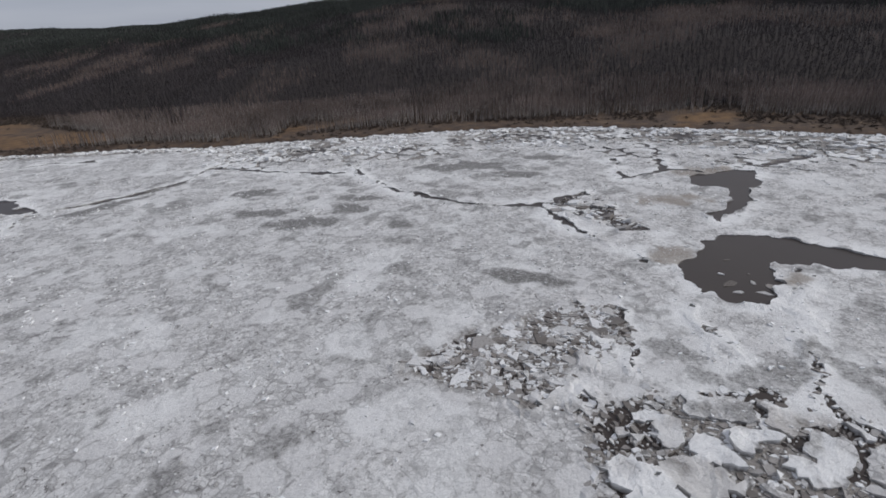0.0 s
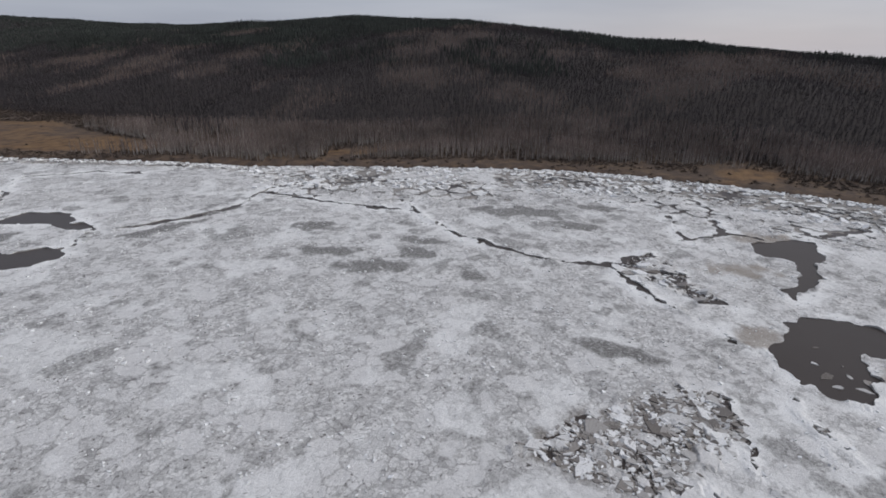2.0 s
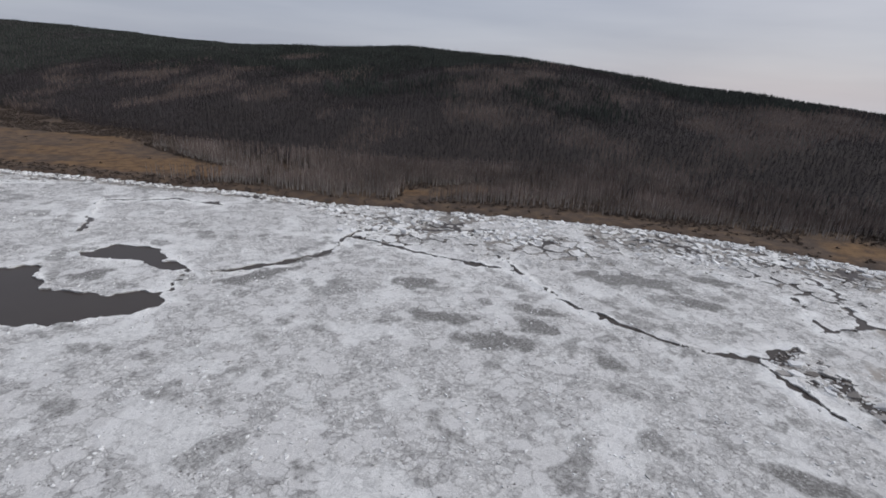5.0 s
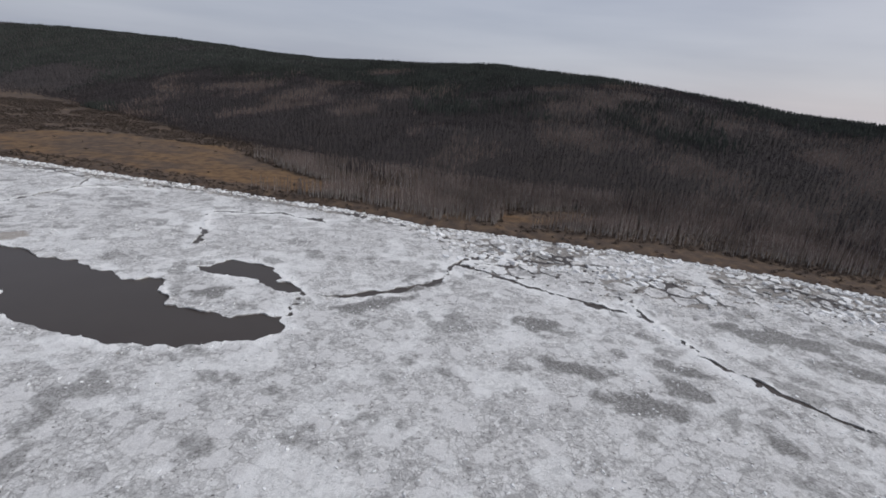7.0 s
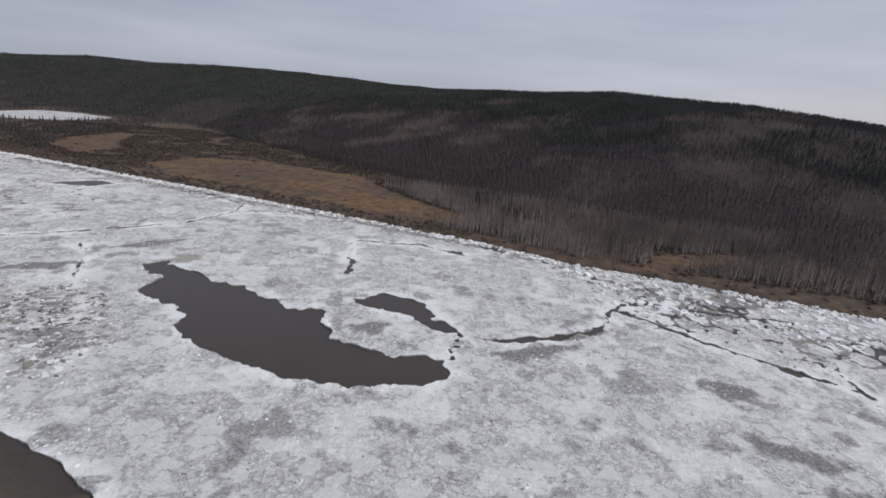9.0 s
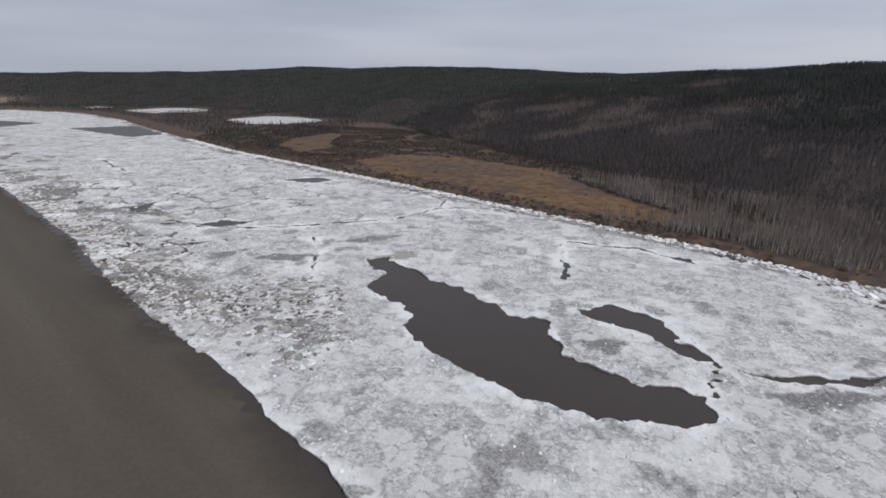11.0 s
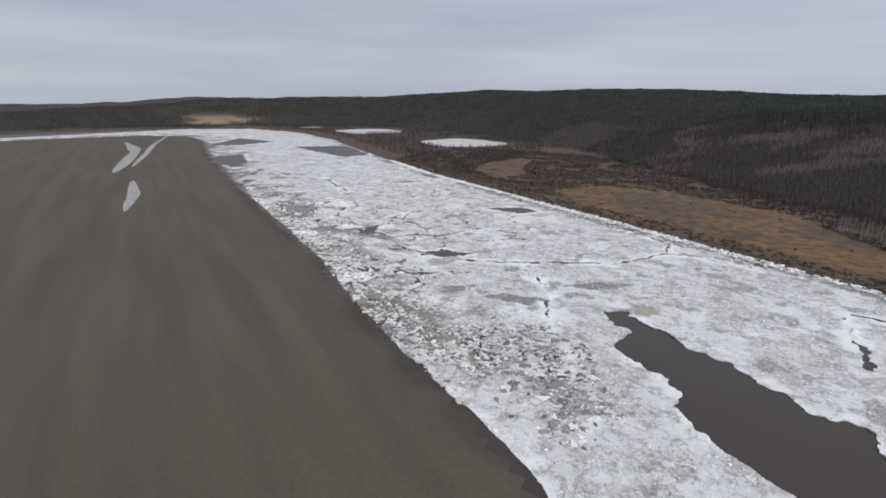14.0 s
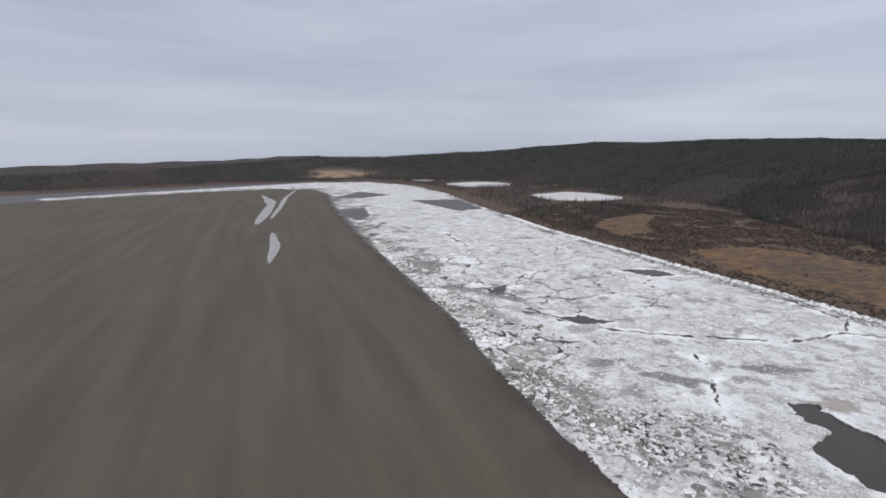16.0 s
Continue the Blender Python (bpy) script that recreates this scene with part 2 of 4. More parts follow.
def ground_material():
    m, nt, b = material("thawed_ground", 0.95)
    big, mid, fine = noise_node(nt, 120, 5, 0.6), noise_node(nt, 18, 6, 0.65), noise_node(nt, 3, 5, 0.7)
    floor_ = ramp(nt, mid, [(0.3, (0.030, 0.024, 0.022)), (0.5, (0.048, 0.038, 0.034)), (0.7, (0.070, 0.055, 0.047))])
    reed = ramp(nt, mid, [(0.36, (0.080, 0.045, 0.022)), (0.48, (0.148, 0.082, 0.035)), (0.62, (0.215, 0.122, 0.052))])
    bank = ramp(nt, mid, [(0.3, (0.052, 0.034, 0.025)), (0.48, (0.098, 0.062, 0.040)), (0.66, (0.165, 0.105, 0.058))])
    streak = noise_node(nt, 34, 5, 0.5, (-30, (12.0, 1.0, 1.0)))
    sand = ramp(nt, streak, [(0.34, (0.083, 0.066, 0.049)), (0.5, (0.095, 0.077, 0.057)), (0.66, (0.110, 0.090, 0.066))])
    sand = mix(nt, attribute(nt, "damp"), sand, (0.052, 0.042, 0.033))
    bluff = ramp(nt, mid, [(0.3, (0.17, 0.12, 0.08)), (0.7, (0.40, 0.29, 0.19))])
    col = mix(nt, attribute(nt, "bank"), floor_, bank)
    col = mix(nt, attribute(nt, "reed"), col, reed)
    col = mix(nt, attribute(nt, "sand"), col, sand)
    col = mix(nt, attribute(nt, "bluff"), col, bluff)
    col = mix(nt, 0.5, col, ramp(nt, fine, [(0.3, (0.6, 0.6, 0.6)), (0.65, (1.1, 1.1, 1.1))]), "MULTIPLY")
    nt.links.new(col, b.inputs["Base Color"])
    bump(nt, b, fine, 0.5, 0.7)
    return m


def plant_material(name, low, high, rough=0.95):
    m, nt, b = material(name, rough)
    geo = nt.nodes.new("ShaderNodeNewGeometry")
    patch = noise_node(nt, 90, 4, 0.6)
    col = mix(nt, geo.outputs["Random Per Island"], low, high)
    col = mix(nt, 0.75, col, ramp(nt, patch, [(0.34, (0.5, 0.5, 0.5)), (0.66, (1.4, 1.4, 1.4))]), "MULTIPLY")
    nt.links.new(col, b.inputs["Base Color"])
    return m


ICE, WATER, GROUND = ice_material(), water_material(), ground_material()
BLOCK, STRANDED = block_material(), shore_block_material()
BIRCH_BARK = plant_material("birch_bark", (0.22, 0.20, 0.185), (0.48, 0.44, 0.41))
TWIGS = plant_material("bare_twigs", (0.135, 0.101, 0.088), (0.250, 0.192, 0.168))
DARK_TWIGS = plant_material("dark_bare_wood", (0.041, 0.035, 0.037), (0.063, 0.052, 0.055))
NEEDLES = plant_material("conifer_needles", (0.024, 0.028, 0.025), (0.044, 0.049, 0.041))
SHRUB = plant_material("dry_shrub", (0.060, 0.045, 0.037), (0.108, 0.080, 0.062))

# ---------------------------------------------------------------- plan of the land
FAR_SHORE = [(1494, -1307), (944, -363), (696, 62), (626, 202), (569, 303), (498, 416), (393, 529), (267, 615), (134, 688), (-7, 759),
             (-113, 849), (-276, 954), (-473, 1077), (-740, 1237), (-990, 1387), (-1196, 1508), (-1420, 1672), (-1668, 1849), (-2286, 2326),
             (-2787, 2628), (-3305, 2713), (-3679, 2379), (-3851, 1691), (-3972, 600), (-4037, -1800)]
NEAR_SHORE = [(594, -1399), (137, -549), (-71, -182), (-252, 131), (-414, 372), (-557, 473), (-657, 530), (-793, 616), (-902, 696), (-1099, 815),
              (-1462, 1034), (-1803, 1254), (-2243, 1538), (-2720, 1875), (-3066, 2022), (-3283, 1882), (-3401, 1492), (-3472, 602), (-3488, -1799)]
HILL_FOOT = [(2096, -1510), (1233, -260), (871, 314), (632, 613), (359, 829), (170, 968), (-66, 1209), (-258, 1477), (-551, 1901),
             (-1050, 2600), (-1560, 3060), (-2380, 3440), (-3000, 3520), (-3607, 3113), (-4088, 2483), (-4310, 1495), (-4486, -1801)]
REED_BEDS = [[(-148, 950), (-93, 974), (-166, 1081), (-232, 1198), (-317, 1376), (-492, 1495), (-692, 1550), (-790, 1402), (-705, 1278), (-487, 1151), (-342, 1055), (-246, 983)],
             [(-986, 1502), (-931, 1611), (-1006, 1759), (-1048, 1964), (-1117, 2002), (-1155, 1807), (-1123, 1630)],
             [(73, 727), (226, 765), (309, 773), (271, 822), (135, 806)], [(543, 379), (618, 321), (677, 367), (603, 434)]]
LAKES = [(-1600, 2500, 215, 270, 25), (-2510, 2950, 215, 240, 37), (-3080, 3020, 90, 110, 40)]


def crest(x):
    return np.interp(x, [-4600, -3600, -2500, -1500, -600, 100, 700, 1000, 1350, 1600, 2000], [195, 248, 300, 298, 274, 236, 258, 252, 216, 162, 120])


def land(x, y):
    """Height of the ground, and its distances from the far shore, the near shore and the foot of the hills."""
    s = signed(x, y, FAR_SHORE) + 9 * (fbm(x, y, 60, 3, 1) - 0.5)
    n = signed(x, y, NEAR_SHORE) + 10 * (fbm(x, y, 80, 3, 2) - 0.5)
    d = signed(x, y, HILL_FOOT) + 120 * (fbm(x, y, 330, 3, 3) - 0.5)
    z = np.full(np.shape(x), -2.5)
    far = 3.2 * smooth(s, -3, 16) + 2.0 * smooth(s, 20, 160) + 1.2 * (fbm(x, y, 45, 3, 4) - 0.5) * smooth(s, 5, 40)
    u = np.clip(d / 1500, 0, 1)
    hill = crest(x) * (1 - (1 - u) ** 1.6) + 44 * (fbm(x, y, 430, 4, 5) - 0.5) * smooth(d, 60, 500) * (0.4 + 0.6 * (u < 1))
    z = np.where(s > -3, -2.5 * (1 - smooth(s, -3, 0)) + far + hill, z)
    near = 0.25 + 1.8 * smooth(-n, 0, 70) + 1.5 * smooth(-n, 90, 400) + 0.7 * (fbm(x, y, 70, 3, 6) - 0.5)
    z = np.where(n < 6, np.where(n < 0, near, near - 2.75 * smooth(n, 0, 6)), z)
    return z, s, n, d


def axis(parts):
    out = [np.arange(a, b, step) for a, b, step in parts]
    return np.concatenate(out)


gx = axis([(-5000, -1500, 40), (-1500, -700, 16), (-700, 800, 11), (800, 3001, 60)])
gy = axis([(-1800, -300, 60), (-300, 1300, 11), (1300, 2400, 20), (2400, 4701, 46)])
X, Y = np.meshgrid(gx, gy, indexing="ij")
Z, S, N, D = land(X, Y)
reed = np.zeros(X.shape)
for n_, bed in enumerate(REED_BEDS):
    reed = np.maximum(reed, (0.55 if n_ == 1 else 1.0) * smooth(-ring_distance(X + 75 * (fbm(X, Y, 80, 3, 8) - 0.5), Y + 75 * (fbm(X, Y, 80, 3, 9) - 0.5), bed), -12, 14))
ii, jj = np.meshgrid(np.arange(len(gx) - 1), np.arange(len(gy) - 1), indexing="ij")
q = ii * len(gy) + jj
faces = np.stack([q, q + len(gy), q + len(gy) + 1, q + 1], -1).reshape(-1, 4)
ground = mesh_from("ground", np.stack([X, Y, Z], -1).reshape(-1, 3), faces, GROUND, True)
bankness = smooth(S, -4, 6) * (1 - smooth(D, -60, 60)) * (0.55 + 0.45 * fbm(X, Y, 40, 2, 12))
add_attribute(ground, "bank", bankness.ravel())
along, across = 0.84 * X - 0.54 * Y, 0.54 * X + 0.84 * Y
reed = reed * (0.2 + 0.8 * smooth(0.6 * fbm(along / 3.0, across, 46, 4, 16) + 0.4 * fbm(X, Y, 120, 3, 17), 0.34, 0.56))
add_attribute(ground, "reed", reed.ravel())
add_attribute(ground, "damp", (0.8 * smooth(N, -34, -8) * smooth(fbm(X, Y, 60, 3, 15), 0.35, 0.6)).ravel())
add_attribute(ground, "sand", smooth(-N, -8, 4).ravel())
add_attribute(ground, "bluff", (smooth(D, -20, 40) * (1 - smooth(D, 140, 330)) * (1 - smooth(np.hypot(X + 3950, Y - 2900), 150, 420)) * smooth(fbm(X, Y, 170, 3, 14), 0.36, 0.55)).ravel())
tagged(ground, "brown thawed river valley ground with wooded hills", "ground", kind="structure")

water = mesh_from("water", [(-4700, -1800, 0), (1700, -1800, 0), (1700, 3000, 0), (-4700, 3000, 0)], [(0, 1, 2, 3)], WATER)
tagged(water, "muddy brown river water between the ice floes", "river", kind="structure")

# ---------------------------------------------------------------- scattering
def scatter(name, variants, px, py, pz, scale, mat, label, category):
    """Many plants in one mesh: each place takes one of the variants, turned and scaled."""
    r = np.random.default_rng(len(px))
    pick = r.integers(0, len(variants), len(px))
    turn = r.random(len(px)) * 6.283
    lean = (r.random(len(px)) - 0.5) * 0.05
    vs, fs, o = [], [], 0
    for k, (v, f) in enumerate(variants):
        m = np.where(pick == k)[0]
        if not len(m):
            continue
        c, s = np.cos(turn[m])[:, None], np.sin(turn[m])[:, None]
        sc = scale[m][:, None]
        vx = (v[None, :, 0] * c - v[None, :, 1] * s) * sc + px[m][:, None] + v[None, :, 2] * lean[m][:, None] * sc
        vy = (v[None, :, 0] * s + v[None, :, 1] * c) * sc + py[m][:, None]
        vz = v[None, :, 2] * sc + pz[m][:, None]
        vs.append(np.stack([vx, vy, vz], -1).reshape(-1, 3))
        fs.append((f[None] + (np.arange(len(m)) * len(v))[:, None, None] + o).reshape(-1, 3))
        o += len(m) * len(v)
    ob = mesh_from(name, np.concatenate(vs), np.concatenate(fs), mat)
    return tagged(ob, label, category, kind="stuff" if label else "")


def ice_chunk(r, flat, corners):
    """An irregular broken slab of ice with a sloping top."""
    k = np.arange(corners) / corners * 2 * np.pi + 0.5 * r.random(corners)
    rad = 0.5 + 0.75 * r.random(corners)
    tilt = r.normal(size=2) * 0.17
    px, py = rad * np.cos(k) * (1 + 0.7 * r.random()), rad * np.sin(k) * (0.65 + 0.35 * r.random())
    top = flat + px * tilt[0] + py * tilt[1]
    v = np.concatenate([np.stack([px * 0.94, py * 0.94, top], -1), np.stack([px, py, top - 0.12], -1), np.stack([px, py, np.full(corners, -0.6)], -1)])
    f = [(0, i, i + 1) for i in range(1, corners - 1)]
    for ring in (0, corners):
        for i in range(corners):
            j = (i + 1) % corners
            f += [(ring + i, ring + corners + i, ring + corners + j), (ring + i, ring + corners + j, ring + j)]
    return v, np.array(f)


cr = np.random.default_rng(5)
chunks = [ice_chunk(cr, 0.35 + 0.3 * cr.random(), 4) for k in range(8)]
plates_ = [ice_chunk(cr, 0.22 + 0.12 * cr.random(), cr.integers(4, 8)) for k in range(14)]

# ---------------------------------------------------------------- river ice
LEADS = [
    [(-527, 716), (-508, 728), (-491, 706), (-461, 693), (-442, 668), (-410, 657), (-385, 636), (-370, 621), (-356, 603), (-337, 606), (-320, 598), (-322, 570), (-312, 555), (-312, 540), (-300, 530),
     (-276, 524), (-258, 512), (-240, 515), (-222, 508), (-214, 482), (-239, 469), (-289, 469), (-338, 478), (-400, 512), (-430, 540), (-442, 559), (-439, 585), (-451, 604), (-468, 611), (-500, 632),
     (-502, 646), (-492, 660), (-493, 681), (-516, 693)],
    [(-296, 612), (-298, 622), (-268, 641), (-240, 630), (-222, 614), (-217, 590), (-206, 573), (-200, 554), (-213, 558), (-227, 570), (-236, 585), (-250, 594), (-267, 599)],
    [(238, 109), (263, 97), (286, 62), (288, 29), (318, -34), (382, -115), (372, -122), (305, -43), (281, 6), (253, 38), (231, 69), (222, 63), (208, 46), (183, 40), (171, 53), (174, 78), (184, 93)],
    [(356, 210), (404, 201), (417, 181), (357, 148), (322, 135), (270, 124), (275, 137), (321, 145), (344, 164), (335, 194)],
    [(119, 597), (141, 597), (146, 579), (133, 586)], [(200, 236), (222, 246), (254, 241), (217, 222)], [(226, 211), (237, 196), (224, 176), (214, 190)], [(217, 182), (227, 166), (220, 140), (198, 156)],
    [(98, 14), (113, 4), (116, -6), (109, -10), (102, 4)], [(44, 38), (52, 40), (55, 33), (46, 31)],
    [(-969, 856), (-952, 900), (-926, 852), (-942, 839)], [(-805, 806), (-784, 827), (-736, 830), (-769, 795)],
    [(-857, 1137), (-798, 1184), (-748, 1162), (-780, 1121)],
    [(-2486, 1726), (-2725, 2093), (-2413, 2041), (-2387, 1809)], [(-2146, 1895), (-1986, 2072), (-1668, 1820), (-1693, 1704), (-1932, 1799)],
    [(-2079, 1426), (-2073, 1563), (-1848, 1386), (-1786, 1272)]]
CRACKS = [
    (3.2, [(-218, 503), (-201, 551), (-191, 545), (-147, 540), (-112, 546), (-73, 557), (-45, 580), (-28, 609), (-7, 628), (31, 632), (94, 605), (136, 597), (166, 583)]),
    (2.3, [(-22, 610), (35, 540), (87, 481), (114, 455), (115, 380), (132, 325), (156, 275), (198, 240)]),
    (1.3, [(198, 240), (189, 216), (178, 168), (178, 105)]), (1.4, [(114, 455), (123, 489), (154, 520), (193, 545)]),
    (1.7, [(-800, 793), (-730, 800), (-645, 838), (-560, 885), (-530, 915), (-500, 978), (-460, 985), (-386, 972)]),
    (1.2, [(-498, 988), (-494, 1037), (-578, 1113), (-680, 1161)]), (0.8, [(-623, 781), (-593, 742), (-575, 678), (-564, 647)]),
    (2.4, [(-308, 832), (-305, 815), (-304, 766), (-299, 728), (-307, 702)]), (1.9, [(-311, 833), (-284, 839), (-254, 834), (-209, 835), (-179, 808), (-153, 786)]),
    (0.9, [(234, 56), (219, 38), (194, 31), (180, 20), (160, 9), (147, -4), (127, -14), (123, -26), (118, -40), (112, -80), (104, -140)]), (0.9, [(190, 62), (178, 47), (186, 30), (180, 20)]),
    (1.6, [(416, 202), (431, 192), (478, 184), (534, 170)]), (1.7, [(354, 304), (326, 271), (310, 246), (361, 239), (378, 212)]), (1.4, [(361, 243), (421, 301), (435, 334)]),
    (1.5, [(118, 84), (98, 58), (84, 38), (75, 20)]), (1.1, [(75, 20), (91, 16), (102, 9), (112, 0), (117, -14), (121, -24)]), (0.5, [(150, 60), (133, 42), (122, 20)]),
    (1.2, [(-935, 893), (-966, 960), (-968, 1009)]), (1.8, [(-1125, 900), (-1150, 968), (-1187, 1052)]),
    (1.8, [(-1403, 1269), (-1303, 1195), (-1219, 1141)])]
RUBBLE = [  # cell size, widest gap, ring
    (8.5, 2.0, [(-4, 107), (24, 109), (57, 105), (80, 104), (108, 97), (121, 82), (95, 59), (72, 51), (59, 58), (44, 44), (30, 48), (12, 70), (0, 92)]),
    (5.5, 0.95, [(-798, 635), (-757, 629), (-698, 606), (-649, 600), (-598, 633), (-568, 650), (-520, 621), (-494, 578), (-469, 517), (-583, 518), (-655, 544)]),
    (5.5, 0.8, [(195, 233), (230, 243), (257, 239), (238, 187), (227, 149), (202, 159)])]
BROKEN = [(36, 34), (57, 32), (73, 21), (90, 15), (98, 6), (109, -9), (122, -22), (120, -40), (114, -90), (100, -170), (27, -170), (0, -21)]
STAINS = [(2, 457, 26, 14, -35), (83, 367, 24, 10, -40), (221, 398, 62, 20, -40), (306, 369, 30, 12, -50), (79, 277, 15, 9, -35), (8, 340, 24, 15, -35), (100, 141, 35, 9, -55),
          (483, 324, 20, 9, -60), (421, 68, 28, 10, -60), (19, 333, 30, 18, -30), (-8, 385, 35, 12, -35), (59, 341, 22, 16, -35), (-139, 521, 40, 14, 10), (-79, 554, 30, 8, 20),
          (-285, 562, 25, 12, 10), (-546, 794, 40, 12, 30), (-621, 702, 35, 14, 10), (-694, 692, 26, 10, 60), (243, 327, 30, 11, -50)]
SILT = [(285, 180, 30, 18, -30), (379, 217, 34, 16, -30), (-491, 737, 22, 14, 20), (196, 106, 20, 13, 20), (221, 44, 14, 8, 0)]


def cell_edges(x, y, size, shift):
    """Irregular cells: the distance to the nearest cell edge and a random number for each cell."""
    i, j = np.floor(x / size).astype(int), np.floor(y / size).astype(int)
    d1, d2, who = np.full(x.shape, 1e9), np.full(x.shape, 1e9), np.zeros(x.shape)
    for a in (-1, 0, 1):
        for b in (-1, 0, 1):
            ci, cj = i + a, j + b
            px = (ci + 0.1 + 0.8 * TABLE[(ci + shift) % 256, cj % 256]) * size
            py = (cj + 0.1 + 0.8 * TABLE[(ci + shift + 91) % 256, (cj + 57) % 256]) * size
            d = np.hypot(x - px, y - py)
            closer = d < d1
            d2 = np.where(closer, d1, np.minimum(d2, d))
            who = np.where(closer, TABLE[(ci + 13) % 256, (cj + shift) % 256], who)
            d1 = np.where(closer, d, d1)
    return (d2 - d1) / 2, who


def ice_field(x, y):
    """Distance from open water (negative in it), the share of loose pieces, and each loose piece's number."""
    s, n = signed(x, y, FAR_SHORE), signed(x, y, NEAR_SHORE)
    wx = x + 10 * (fbm(x, y, 34, 2, 20) - 0.5) + 12 * (fbm(x, y, 9.5, 3, 26) - 0.5)
    wy = y + 10 * (fbm(x, y, 34, 2, 21) - 0.5) + 12 * (fbm(x, y, 9.5, 3, 27) - 0.5)
    f = np.minimum(-s + 3 * (fbm(x, y, 14, 2, 22) - 0.5), n - 1 + 7 * (fbm(x, y, 22, 3, 23) - 0.5))
    for ring in LEADS:
        xs, ys = [p[0] for p in ring], [p[1] for p in ring]
        m = (x > min(xs) - 60) & (x < max(xs) + 60) & (y > min(ys) - 60) & (y < max(ys) + 60)
        if m.any():
            f[m] = np.minimum(f[m], ring_distance(wx[m], wy[m], ring))
    vary = fbm(x, y, 26, 2, 24)
    for half, line in CRACKS:
        xs, ys = [p[0] for p in line], [p[1] for p in line]
        m = (x > min(xs) - 30) & (x < max(xs) + 30) & (y > min(ys) - 30) & (y < max(ys) + 30)
        if m.any():
            d, _ = line_distance(wx[m], wy[m], line)
            f[m] = np.minimum(f[m], d - (0.6 + half) * np.clip(2.4 * vary[m] - 0.34, 0.34, 1.25))
    solid = f.copy()
    loose, who = np.zeros(x.shape), np.zeros(x.shape)
    patch = fbm(x, y, 70, 3, 25)
    inshore = 34.0 + 86.0 * smooth(x, -60, 20)
    belts = [(15.0, 2.3, smooth(s, -inshore, -0.6 * inshore) * smooth(patch, 0.30, 0.44)), (6.5, 0.8, smooth(s, -16, -6)),
             (8.5, 0.85, smooth(-n, -100, -50) * smooth(-x, 560, 680) * smooth(patch, 0.28, 0.40)),
             (15.0, 1.1, smooth(-n, -190, -110) * smooth(-x, 780, 860) * smooth(fbm(x, y, 80, 3, 29), 0.50, 0.58)),
             (9.0, 1.3, smooth(s, -52, -34) * smooth(-x, 330, 420) * smooth(patch, 0.26, 0.40)),
             (26.0, 2.0, smooth(s, -210, -120) * smooth(x, -40, 40) * smooth(fbm(x, y, 90, 3, 28), 0.45, 0.56)),
             (19.0, 1.5, smooth(-ring_distance(wx, wy, BROKEN), -4, 8)), (6.5, 0.8, smooth(-ring_distance(wx, wy, BROKEN), -4, 8) * smooth(fbm(x, y, 26, 3, 31), 0.49, 0.54)), (80.0, 1.5, smooth(-x, 640, 760)), (34.0, 0.8, smooth(patch, 0.56, 0.64) * smooth(-x, 560, 700))]
    slushy = np.zeros(x.shape)
    for size, gap, ring in RUBBLE:
        share = smooth(-ring_distance(wx, wy, ring), -4, 6)
        if size > 5.6:
            slushy = np.maximum(slushy, share)
        belts.append((size, 0.55 * gap, share))
    for k, (size, gap, share) in enumerate(belts):
        m = share > 0.05
        if m.any():
            e, w = cell_edges(wx[m] + 2 * fbm(x[m], y[m], 5, 2, 30), wy[m], size, 17 * k)
            g = e - gap * share[m] * (0.25 + 1.5 * vnoise(x[m], y[m], size * 2.2, 40 + k))
            f[m] = np.minimum(f[m], g)
            if size < 10:
                sunk = (w < 0.045) & (share[m] > 0.5)
                f[m] = np.where(sunk, np.minimum(f[m], -1.0), f[m])
            lo = loose[m]
            who[m] = np.where(share[m] > 0.3, w, who[m])
            loose[m] = np.maximum(lo, share[m] * (size < 20))
    return f, loose, who, slushy, solid


def spots(x, y, places):
    out = np.zeros(x.shape)
    for cx, cy, a, b, turn in places:
        c, s = math.cos(radians(turn)), math.sin(radians(turn))
        u, v = ((x - cx) * c + (y - cy) * s) / a, (-(x - cx) * s + (y - cy) * c) / b
        out = np.maximum(out, 1 - smooth(np.hypot(u, v) + 1.7 * (fbm(x, y, 11, 5, 50) - 0.5), 0.62, 1.08))
    return out


